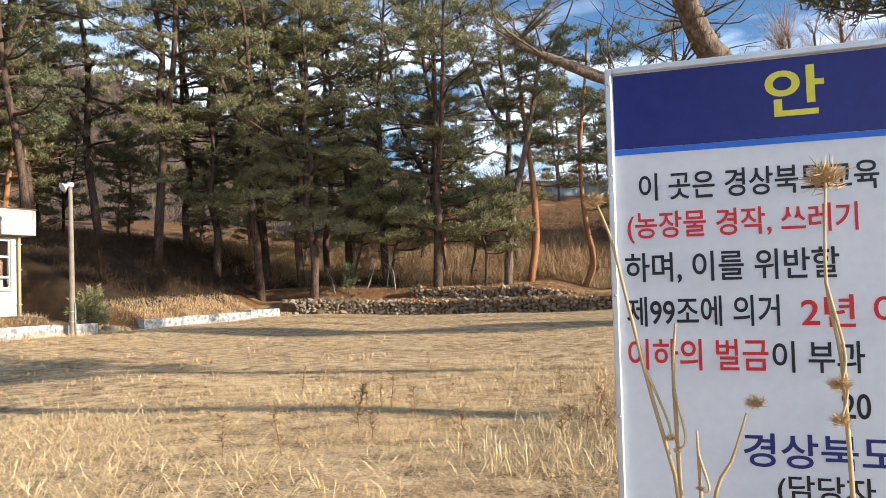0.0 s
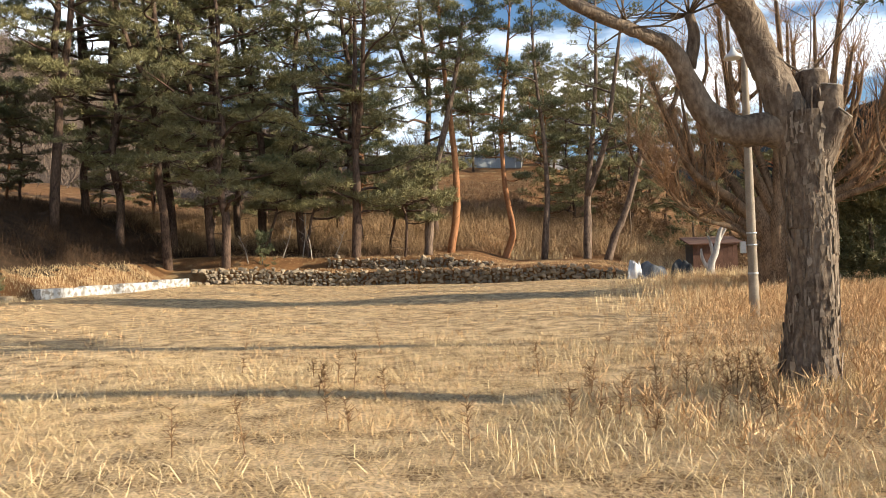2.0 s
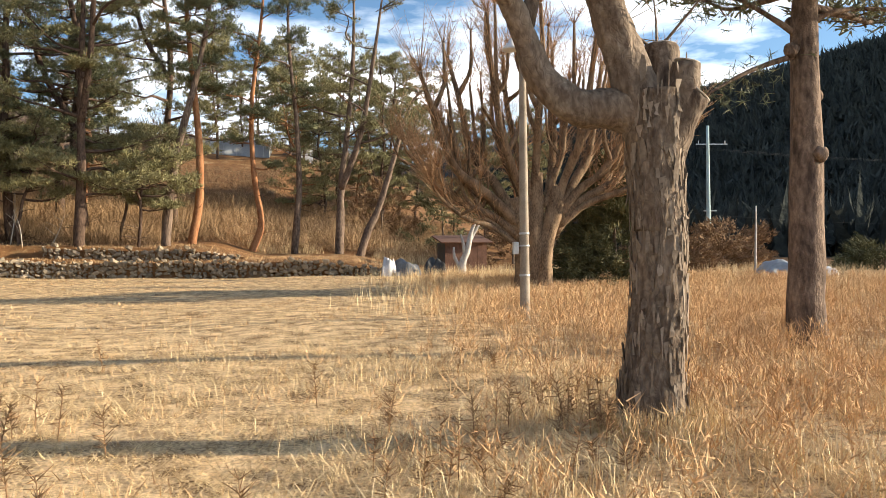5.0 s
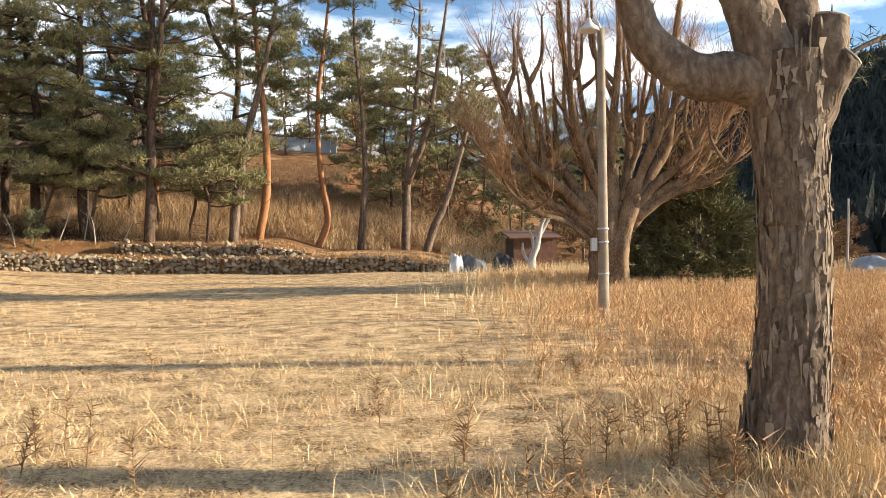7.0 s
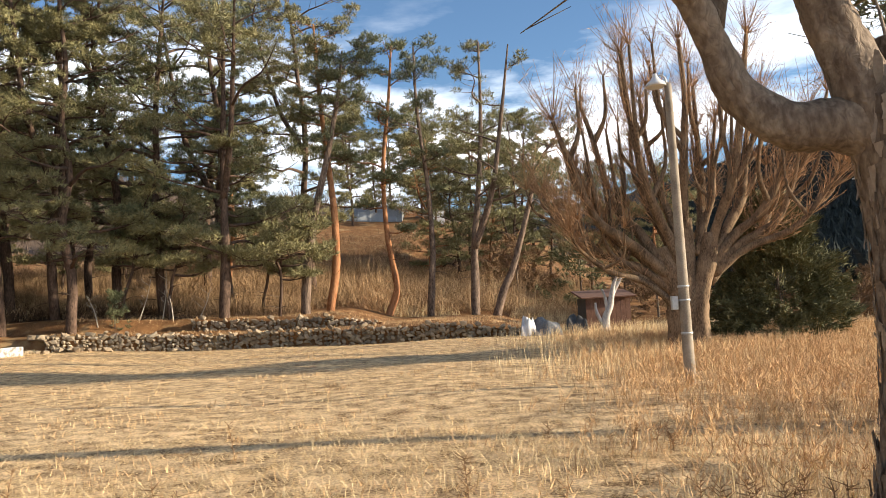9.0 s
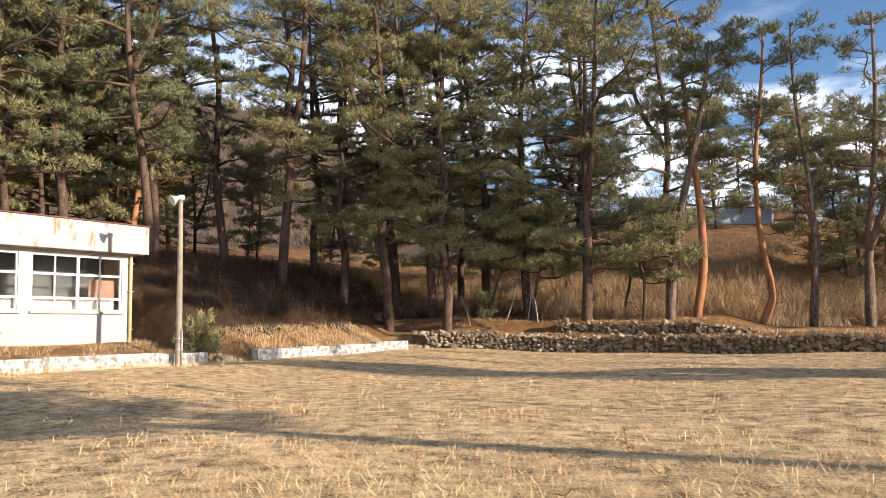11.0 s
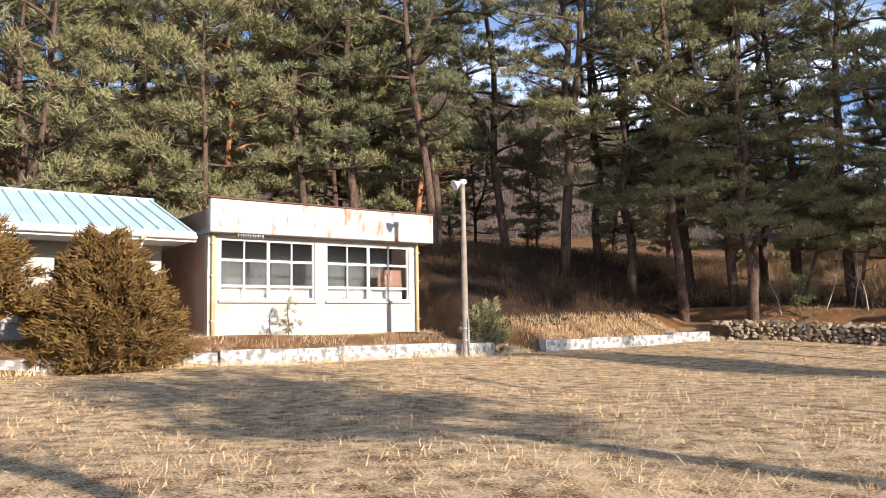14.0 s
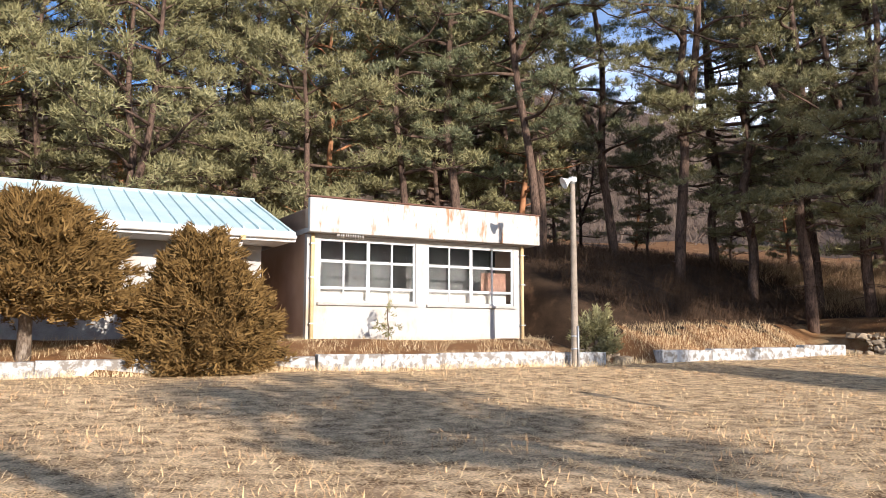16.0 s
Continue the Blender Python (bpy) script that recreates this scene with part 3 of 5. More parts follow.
pine(-6.2, 50.0, bent((0.2, 0, 2), (0.35, 0, 4), (0.25, 0, 7.5), (-0.15, 0, 12), (-0.2, 0.2, 16)), 0.22, 0.58, 11, 2.0, 12, M_NEEDLE, M_LIT_PINEBARK, "slender grey-barked pine with a thin high crown", tuft_n=10)
pine(-3.6, 50.0, bent((0.1, 0, 2), (0.2, 0, 4.2), (0.6, 0, 7.4), (0.95, 0, 11.5), (1.05, 0.2, 16)), 0.27, 0.46, 15, 2.6, 13, M_NEEDLE2, M_LIT_PINEBARK, "straight grey pine forking into a wispy crown", tuft_n=9, fork=0.4, pad=0.85)
pine(-2.45, 49.5, bent((0.55, 0, 1.4), (1.25, 0, 2.9), (2.2, 0, 6.0), (3.0, 0, 8.6), (4.0, 0, 9.8)), 0.26, 0.62, 9, 2.2, 14, M_NEEDLE2, M_LIT_PINEBARK, "leaning pine with bare broken side branches", tuft_n=6, dead=10)
pine(-12.4, 45.7, bent((0.25, 0, 2.6), (0.8, 0, 5.5), (1.6, 0, 8.5), (2.3, 0, 11.8), (2.6, 0, 14)), 0.27, 0.56, 14, 2.3, 15, M_NEEDLE, M_LIT_PINEBARK, "leaning grey pine with dark needle pads high up")
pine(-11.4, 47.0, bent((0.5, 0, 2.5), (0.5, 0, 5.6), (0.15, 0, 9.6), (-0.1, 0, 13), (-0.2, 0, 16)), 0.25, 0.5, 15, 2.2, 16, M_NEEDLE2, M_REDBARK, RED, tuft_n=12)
pine(-16.3, 44.3, bent((0.15, 0, 2), (0.2, 0, 4.7), (0.25, 0, 9), (0.4, 0, 12.5), (0.5, 0, 17.5)), 0.3, 0.24, 24, 3.9, 17, M_NEEDLE2, M_SHADED_PINEBARK, "stout dark pine with tiered branches", tuft_n=16, pad=1.1, fork=0.5)
for k, (x, y, h) in enumerate([(-19.2, 44.6, 5.2), (-15.0, 47.0, 5.6), (-13.6, 45.0, 4.4), (-21.5, 44.4, 5.8)]):
    pine(x, y, leaning(h, 400 + k, 0.25), 0.09, 0.4, 12, 2.4, 420 + k, M_NEEDLE2, M_SHADED_PINEBARK, "young thin pine with sparse sunlit branches", tuft_n=14, pad=1.3, dead=3)
# denser pines on the bank
BANK = [(-23.0, 41.6, 14.5), (-20.2, 46.0, 15), (-26.5, 41.5, 15.5), (-18.0, 50.5, 15), (-23.5, 47.5, 15.5), (-28.5, 45.5, 16), (-31.5, 38.5, 14.5), (-33.5, 44.0, 16), (-27.0, 51.0, 16), (-14.0, 54.5, 14), (-37.0, 40.0, 16), (-21.5, 56.0, 16), (-33.0, 51.5, 17), (-25.0, 43.8, 13), (-29.6, 41.5, 14), (-39.0, 30.5, 15), (-41.0, 34.5, 15), (-45.0, 32.5, 16), (-37.5, 35.0, 15), (-35.0, 32.6, 14)]
KINDS, LIGHT = [], []
for i in range(7):
    h = 18.5 + 0.7 * i
    KINDS.append(pine(*BANK[i][:2], leaning(h, 40 + i, 0.42), 0.27, 0.17 + 0.02 * i, 30, 4.6, 60 + i, (M_NEEDLE2, M_NEEDLE)[i % 2], M_SHADED_PINEBARK, "full pine with layered green branches on a shaded bank", tuft_n=15, pad=1.2, droop=0.16, fork=(0.35, 0.0, 0.5)[i % 3], blades=11))
for i in range(7, len(BANK)):
    x, y, h = BANK[i]
    copy_thing(KINDS[i % 7], pose(x, y, ground_z(x, y), 0, 0, 77 * i) @ Matrix.Scale(0.9 + 0.03 * (i % 6), 4))
# pines on the slope behind the school
rw = random.Random(5)
SLOPE = "sunlit yellow-green pine on the slope behind the school"
for i in range(54):
    x = -40 - 4.2 * (i // 12) - rw.uniform(0, 2.5)
    y = -22 + 5.4 * (i % 12) + rw.uniform(-2.0, 2.0)
    if y > 36 and x > -44:
        continue
    m = pose(x, y, ground_z(x, y) - 0.1, 0, 0, rw.uniform(0, 360)) @ Matrix.Scale(rw.uniform(0.72, 0.98), 4)
    if len(LIGHT) < 5:
        k = len(LIGHT)
        ob = pine(x, y, leaning(16.5 + k * 0.8, 140 + k, 0.36), 0.22, 0.07 + 0.03 * k, 34, 4.4, 160 + k, M_NEEDLE2, (M_SHADED_PINEBARK, M_REDBARK)[k == 1], SLOPE, tuft_n=12, blades=8, needle_len=0.36, pad=1.35, fork=(0.0, 0.5, 0.3, 0.0, 0.6)[k])
        LIGHT.append(ob)
    else:
        copy_thing(LIGHT[i % 5], m)
for i in range(19):
    x, y = -44 + 3.1 * i + rw.uniform(-2, 2), 58 + rw.uniform(0, 14) + (6 if i > 12 else 0)
    if -20 < x < -8 and y < 80:
        y += 34
    copy_thing(LIGHT[(i * 3) % 5], pose(x, y, ground_z(x, y) - 0.1, 0, 0, rw.uniform(0, 360)) @ Matrix.Scale(rw.uniform(0.5, 0.75), 4))["label"] = "pine in the thinner wood up the slope"
for i, (x, y, k) in enumerate([(-5.2, 63, 0.58), (-3.0, 66, 0.62), (-0.8, 62, 0.55), (1.8, 65, 0.5), (4.5, 63, 0.45), (-7.2, 112, 0.75), (-12.5, 112, 0.8), (-17.0, 114, 0.75), (-22.0, 112, 0.8), (7.5, 68, 0.42)]):
    copy_thing(LIGHT[i % 5], pose(x, y, ground_z(x, y) - 0.1, 0, 0, 61 * i) @ Matrix.Scale(k, 4))["label"] = "bushy dark pine among the scrub up the slope"
for i, (x, y, k) in enumerate([(-42, 40, 0.5), (-45, 45, 0.55), (-48, 38, 0.6), (-43, 48, 0.5), (-39, 45, 0.42), (-36, 49, 0.45), (-50, 43, 0.6), (-31, 55, 0.45)]):
    copy_thing(LIGHT[(i * 2) % 5], pose(x, y, ground_z(x, y) - 0.1, 0, 0, 47 * i) @ Matrix.Scale(k, 4))["label"] = "low bushy pine filling the top of the bank"
# tall pines beyond the east side, known by the shade that they throw
EAST = [(30.0, 32.5, 24.5, 0.74, 30, 4.0, 20), (31.0, 36.2, 25, 0.73, 30, 4.0, 20), (33.0, 40.0, 26, 0.72, 30, 4.0, 20), (34.0, 44.0, 27, 0.70, 30, 4.0, 20)]
for k, (x, y, hgt, cf, nl, rc, tn) in enumerate(EAST):
    pine(x, y, leaning(hgt, 300 + k, 0.3), 0.28, cf, nl, rc, 320 + k, M_NEEDLE, M_SHADED_PINEBARK, "tall pine at the east edge of the field", tuft_n=tn, pad=1.9, dead=2)


# the school annex: local x along its front, y into the house, z up from its floor
def placed(name, origin, angle, label, category, **kw):
    return empty(name, pose(*origin, 0, 0, angle), label, category, **kw)


def window_unit(house, x0, x1, z0, z1, cols, rows, y0=0.0, main=()):
    """A painted window with its frame, bars, panes and sill; rows are heights as shares from below."""
    w = new("window")
    w.parent = house
    w.location = (x0, y0, z0)
    W, H = x1 - x0, z1 - z0
    d = 0.09
    bm = bmesh.new()
    for a in ((0, 0, W, 0.07), (0, H - 0.07, W, H), (0, 0.07, 0.07, H - 0.07), (W - 0.07, 0.07, W, H - 0.07)):
        box(a[0], 0.04, a[1], a[2], 0.04 + d, a[3], 0.006, bm)
    part("frame", bm, M_FRAME, w, "white painted window frame")
    zs = [0.0]
    for r in rows:
        zs.append(zs[-1] + r * H)
    for zb in zs[1:-1]:
        part("crossbar", box(0.07, 0.052, zb - 0.045, W - 0.07, 0.052 + d * 0.8, zb + 0.045, 0.006), M_FRAME, w)
    xs = [W * i / cols for i in range(cols + 1)]
    for i, xb in enumerate(xs[1:-1]):
        t = 0.06 if i in main else 0.028
        part("mullion", box(xb - t, 0.047, 0.07, xb + t, 0.05 + d * 0.7, H - 0.07, 0.005), M_FRAME, w)
    for i in range(cols):
        for j in range(len(rows)):
            p = part("pane", box(xs[i] + 0.02, 0.085, zs[j] + 0.03, xs[i + 1] - 0.02, 0.091, zs[j + 1] - 0.03), M_GLASS, w)
            p.visible_shadow = False
    part("sill", box(-0.06, -0.10, -0.10, W + 0.06, 0.14, -0.005, 0.012), M_CONCRETE, w, "grey concrete window sill")
    return w


def wall_with_holes(name, length, height, thick, holes, mat, parent, label=""):
    """A wall along x with rectangular openings (x0, x1, z0, z1), all at one level and in order."""
    bm = bmesh.new()
    z0, z1 = holes[0][2], holes[0][3]
    box(0, 0, -0.4, length, thick, z0, 0, bm)
    box(0, 0, z1, length, thick, height, 0, bm)
    x = 0.0
    for h in holes:
        box(x, 0, z0, h[0], thick, z1, 0, bm)
        x = h[1]
    box(x, 0, z0, length, thick, z1, 0, bm)
    bmesh.ops.remove_doubles(bm, verts=bm.verts, dist=0.0005)
    return part(name, bm, mat, parent, label)


ANG = math.degrees(math.atan2(1, 0.09))
annex = placed("school_annex", (-29.77, 18.10, 1.2), ANG, "single-storey white plastered school annex with rust-stained parapet", "building")
L = 8.55
wall_with_holes("front_wall", L, 3.45, 0.24, [(0.42, 3.98, 1.22, 3.32), (4.45, 8.08, 1.22, 3.32)], M_WALL, annex, "white plaster front wall with stains")
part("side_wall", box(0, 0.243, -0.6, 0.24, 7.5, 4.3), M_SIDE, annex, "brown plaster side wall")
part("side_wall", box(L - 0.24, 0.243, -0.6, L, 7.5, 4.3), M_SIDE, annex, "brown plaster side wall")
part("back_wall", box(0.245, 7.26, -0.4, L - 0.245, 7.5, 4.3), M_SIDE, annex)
part("floor_slab", box(0.245, 0.245, -0.3, L - 0.245, 7.255, 0.0), M_CONCRETE, annex)
# added sheet, its dark colour stands in for the unlit room
part("inner_partition", box(0.25, 1.6, 0.0, L - 0.25, 1.7, 3.4), M_DARK, annex, "added dark backing for the dimness of the room")
bm = box(-0.10, -0.52, 3.46, L + 0.38, -0.30, 4.58, 0.02)
for v in bm.verts:
    v.co.z += 0.02 * math.sin(v.co.x * 3)
part("parapet", bm, M_PARAPET, annex, "white parapet with rusty rain streaks")
part("parapet_coping", box(-0.13, -0.56, 4.585, L + 0.41, -0.26, 4.64, 0.015), M_RED, annex, "rusty brown coping strip")
part("roof", box(-0.05, -0.295, 3.46, L + 0.30, 7.7, 3.62), M_CONCRETE, annex, "flat concrete roof slab")
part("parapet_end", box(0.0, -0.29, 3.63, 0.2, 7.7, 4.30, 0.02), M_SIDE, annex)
part("parapet_end", box(L + 0.08, -0.29, 3.63, L + 0.30, 7.7, 4.40, 0.02), M_PARAPET, annex)
window_unit(annex, 0.42, 3.98, 1.22, 3.32, 4, (0.23, 0.42, 0.35), main=(1,))
window_unit(annex, 4.45, 8.08, 1.22, 3.32, 4, (0.23, 0.42, 0.35), main=(1,))
part("blind", box(6.9, 0.4, 1.5, 8.0, 0.42, 2.45), M_RED, annex, "reddish board behind the glass")
for x in (0.5, 4.53):
    part("blind", box(x, 0.3, 1.24, x + 3.4, 0.32, 1.69), M_CONCRETE, annex, "pale board behind the lowest panes")
for x in (0.16, L - 0.14):
    tubes("drainpipe", [([(x, -0.09, -0.2), (x, -0.09, 1.6), (x, -0.09, 3.46)], [0.065] * 3, 10, 0)], M_PIPE, annex, "ochre painted drainpipe")
    for z in (0.5, 2.0, 3.1):
        part("pipe_bracket", box(x - 0.09, -0.17, z, x + 0.09, -0.003, z + 0.035), M_STEEL, annex)
part("vent_grille", box(2.95, -0.012, 0.42, 3.2, 0.1, 0.62), M_CONCRETE, annex, "small grey vent grille")
for i in range(26):
    x = 0.9 + 0.037 * i + 0.02 * math.sin(i * 5)
    if i % 5 < 4:
        tubes("icicle", [([(x, -0.40, 3.46), (x, -0.40, 3.40), (x + 0.005, -0.40, 3.33 - 0.05 * math.sin(i * 2.3))], [0.012, 0.009, 0.002], 5, 0)], M_GUTTER, annex, "pale dripping lime deposit")

# the long school building with a teal sheet roof
LONG = 30.0
school = placed("school_building", (-31.25 - 0.09 * LONG, 17.25 - LONG, 1.2), ANG, "long white school building under a pale teal sheet-metal roof", "building")
holes = []
x = LONG - 1.9
while x > 2.5:
    holes.append((x - 1.5, x, 1.15, 2.75))
    x -= 2.9
holes = holes[::-1]
wall_with_holes("front_wall", LONG, 3.35, 0.24, holes, M_WALL, school, "white plaster front wall")
part("plinth", box(0, -0.03, -0.5, LONG, -0.003, 0.75), M_CONCRETE, school, "grey cement plinth")
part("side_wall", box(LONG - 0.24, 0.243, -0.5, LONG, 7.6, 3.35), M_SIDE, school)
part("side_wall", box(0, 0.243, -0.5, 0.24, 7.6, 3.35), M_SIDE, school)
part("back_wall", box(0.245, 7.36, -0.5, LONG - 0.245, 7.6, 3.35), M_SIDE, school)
# same added dark sheet behind the long row of windows
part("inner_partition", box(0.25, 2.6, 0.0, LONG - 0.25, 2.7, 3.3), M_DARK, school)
for h in holes:
    window_unit(school, *h, 2, (0.6, 0.4))
EAVE, RIDGE = 3.32, 5.02
bm = bmesh.new()
pitch = [(-1.75, EAVE), (3.0, RIDGE), (7.8, EAVE)]
for x in (-0.3, LONG + 0.55):
    for dz in (0, 0.10):
        for y, z in pitch:
            bm.verts.new((x, y, z + dz))
bm.verts.ensure_lookup_table()
for a, b, c, d in ((0, 1, 7, 6), (1, 2, 8, 7), (3, 9, 10, 4), (4, 10, 11, 5), (0, 6, 9, 3), (2, 5, 11, 8), (0, 3, 4, 1), (1, 4, 5, 2), (6, 7, 10, 9), (7, 8, 11, 10)):
    bm.faces.new([bm.verts[k] for k in (a, b, c, d)])
bmesh.ops.recalc_face_normals(bm, faces=bm.faces)
part("roof", bm, M_ROOF, school, "pale teal sheet-metal roof")
rib = None
slope = math.atan2(RIDGE - EAVE, 4.75)
for i in range(62):
    x = LONG + 0.4 - 0.49 * i
    if rib is None:
        rib = part("roof_rib", box(-0.022, -2.5, 0, 0.022, 2.5, 0.06, 0.008), M_ROOF, school)
        one = rib
    else:
        one = new("roof_rib", rib.data)
        one.parent = school
    one.matrix_local = pose(x, 0.62, (EAVE + RIDGE) / 2 + 0.105, math.degrees(slope), 0, 0)
tubes("ridge_cap", [([(-0.3, 3.0, RIDGE + 0.11), (LONG / 2, 3.0, RIDGE + 0.11), (LONG + 0.56, 3.0, RIDGE + 0.11)], [0.08] * 3, 8, 0)], M_ROOF, school)
part("fascia", box(-0.3, -1.82, EAVE - 0.24, LONG + 0.57, -1.755, EAVE + 0.08, 0.01), M_GUTTER, school, "white eaves fascia")
bm = bmesh.new()
for k in range(8):
    a0, a1 = math.pi + math.pi * k / 8, math.pi + math.pi * (k + 1) / 8
    vs = [bm.verts.new((xx, -1.92 + 0.09 * math.cos(a), EAVE - 0.06 + 0.09 * math.sin(a))) for xx, a in ((-0.3, a0), (LONG + 0.55, a0), (LONG + 0.55, a1), (-0.3, a1))]
    bm.faces.new(vs)
bmesh.ops.remove_doubles(bm, verts=bm.verts, dist=0.001)
bmesh.ops.solidify(bm, geom=bm.faces[:], thickness=0.012)
part("gutter", bm, M_GUTTER, school, "white half-round gutter")
for i in range(24):
    x = LONG + 0.3 - 1.25 * i
    part("gutter_bracket", box(x - 0.012, -2.02, EAVE - 0.17, x + 0.012, -1.83, EAVE - 0.155), M_STEEL, school)
part("soffit", box(-0.25, -1.75, EAVE - 0.22, LONG + 0.5, -0.005, EAVE - 0.18), M_GUTTER, school, "boarded eaves soffit")
part("gable_panel", box(LONG + 0.5, -1.7, EAVE - 0.2, LONG + 0.55, 7.7, EAVE - 0.003), M_GUTTER, school)
tubes("downpipe", [([(LONG - 1.15, -1.92, EAVE - 0.15), (LONG - 1.15, -1.6, EAVE - 0.5), (LONG - 1.15, -0.12, EAVE - 0.95), (LONG - 1.15, -0.10, 1.5), (LONG - 1.15, -0.10, -0.2)], [0.05] * 5, 8, 0)], M_GUTTER, school, "white bent downpipe with a rusty joint")
part("pipe_collar", box(LONG - 1.23, -2.0, EAVE - 0.28, LONG - 1.07, -1.86, EAVE - 0.10, 0.02), M_PIPE, school, "rust-orange pipe joint")
board = empty("notice_board", school.matrix_world @ pose(LONG - 6.4, -0.06, 2.95), "small grey board with dark lettering under the eaves", "sign")
part("board", box(-1.2, 0, -0.16, 1.2, 0.05, 0.16, 0.01), M_CONCRETE, board)
for i in range(5):
    part("letter_bar", box(-1.0 + 0.42 * i, -0.008, -0.1, -0.72 + 0.42 * i, -0.001, 0.1), M_BLACKTEXT, board)

# whitewashed kerb walls
def kerb(name, pts, height, thick, label, base=None):
    root = empty(name, Matrix.Identity(4), label, "kerb", kind="structure")
    for (xa, ya), (xb, yb) in zip(pts, pts[1:]):
        d = Vector((xb - xa, yb - ya, 0))
        n = max(1, round(d.length / 2.2))
        for i in range(n):
            a = Vector((xa, ya, 0)) + d * (i / n)
            bm = box(0.004, 0, -0.35, d.length / n - 0.004, thick, height, 0.018)
            bmesh.ops.subdivide_edges(bm, edges=[e for e in bm.edges if e.calc_length() > 0.9], cuts=6)
            for v in bm.verts:
                v.co.z += 0.02 * noise.noise((v.co + a) * 1.7)
                v.co.y += 0.014 * noise.noise((v.co + a) * 2.3 + Vector((9, 0, 0)))
            seg = part("kerb_block", bm, M_KERB, root)
            mid = a + d / n / 2
            nrm = Vector((d.y, -d.x, 0)).normalized()
            z = ground_z(mid.x + nrm.x * 0.5, mid.y + nrm.y * 0.5) if base is None else base
            seg.matrix_world = pose(a.x, a.y, z, 0, 0, math.degrees(math.atan2(d.y, d.x)))


kerb("kerb_1", [(-25.95, 16.75), (-25.55, 20.5), (-24.95, 26.75)], 0.46, 0.30, "whitewashed concrete retaining kerb with flaking paint")
kerb("kerb_2", [(-28.2, -6.0), (-26.02, 16.7)], 0.38, 0.26, "lower whitewashed kerb with flaking paint")
kerb("kerb_3", [(-24.3, 28.75), (-22.75, 37.4)], 0.42, 0.4, "low whitewashed concrete edging beside dry grass")
kerb("kerb_4", [(-25.9, 29.9), (-24.32, 28.75)], 0.40, 0.4, "dark end of the concrete edging")

# lamp posts
def lamp_post(x, y, h, r, label, bell):
    z = ground_z(x, y)
    root = empty("lamp_post", Matrix.Translation((x, y, z)), label, "street lamp")
    n = 12
    path = [(0.0, 0, -0.3 + (h + 0.3) * i / (n - 1)) for i in range(n)]
    tubes("pole", [(path, lerp_radii(r, r * 0.62, n), 14, 0.03)], M_POLE, root)
    if bell:
        tubes("arm", [(smooth_path([(0, 0, h - 0.12), (-0.06, 0, h + 0.14), (-0.22, 0, h + 0.16)], 8), [0.02] * 8, 8, 0)], M_STEEL, root)
        prof = [(0.03, 0.20), (0.05, 0.14), (0.09, 0.08), (0.17, 0.02), (0.20, -0.05), (0.18, -0.05), (0.05, -0.02)]
        bm = bmesh.new()
        rings = [[bm.verts.new((-0.22 + pr * math.cos(a * math.pi / 10), pr * math.sin(a * math.pi / 10), h + pz)) for a in range(20)] for pr, pz in prof]
        for a, b in zip(rings, rings[1:]):
            for k in range(20):
                bm.faces.new((a[k], a[(k + 1) % 20], b[(k + 1) % 20], b[k]))
        bm.faces.new(rings[-1])
        bmesh.ops.recalc_face_normals(bm, faces=bm.faces)
        part("shade", bm, M_LAMPGLASS, root, "grey bell-shaped lamp shade", True)
        for zz in (0.9, 1.5, 1.75):
            tubes("band", [([(0, 0, zz), (0, 0, zz + 0.04)], [r * 0.99] * 2, 14, 0)], M_STEEL, root, "steel strap")
        part("meter_box", box(-0.24, -0.06, 1.35, -0.12, 0.06, 1.6, 0.01), M_STEEL, root, "small grey switch box")
    else:
        tubes("bracket", [([(0, 0, h - 0.1), (0, 0, h + 0.12)], [r * 0.7] * 2, 10, 0)], M_STEEL, root)
        prof = [(0.04, 0.12), (0.06, 0.0), (0.12, -0.12), (0.20, -0.22), (0.205, -0.24), (0.18, -0.235), (0.10, -0.1)]
        bm = bmesh.new()
        rings = [[bm.verts.new((pr * math.cos(a * math.pi / 9), pr * math.sin(a * math.pi / 9), pz)) for a in range(18)] for pr, pz in prof]
        for a, b in zip(rings, rings[1:]):
            for k in range(18):
                bm.faces.new((a[k], a[(k + 1) % 18], b[(k + 1) % 18], b[k]))
        bm.faces.new(rings[0])
        bm.faces.new(rings[-1])
        bmesh.ops.recalc_face_normals(bm, faces=bm.faces)
        head = part("horn", bm, M_LAMPGLASS, root, "grey metal horn of the floodlight", True)
        head.matrix_local = pose(0.0, -0.14, h + 0.02, -62, 0, -20)
        part("junction_box", box(-0.09, -0.10, h - 0.02, 0.09, 0.12, h + 0.14, 0.02), M_LAMPGLASS, root)
        tubes("conduit", [([(r + 0.03, 0, 0.0), (r + 0.03, 0, 1.3)], [0.03] * 2, 8, 0)], M_STEEL, root)
        for zz in (0.55, 0.95):
            tubes("band", [([(0, 0, zz), (0, 0, zz + 0.05)], [r * 1.03] * 2, 14, 0)], M_STEEL, root)
    return root


lamp_post(-24.75, 25.15, 6.0, 0.125, "grey concrete lamp post with a horn floodlight at a whitewashed kerb", False)
lamp_post(1.45, 18.9, 5.55, 0.108, "grey lamp post with a bell shade among dry weeds", True)

# the big pruned tree
big = empty("pruned_tree", Matrix.Translation((0.5, 8.7, 0.0)), "old pruned tree with flaking grey-brown bark and cut stubs", "tree")
n = 90
tp = smooth_path([(0, 0, -0.25), (-0.02, 0, 0.3), (0.03, 0, 0.9), (0.045, 0, 1.5), (0.02, 0, 2.1), (0.03, 0, 2.6)], n)
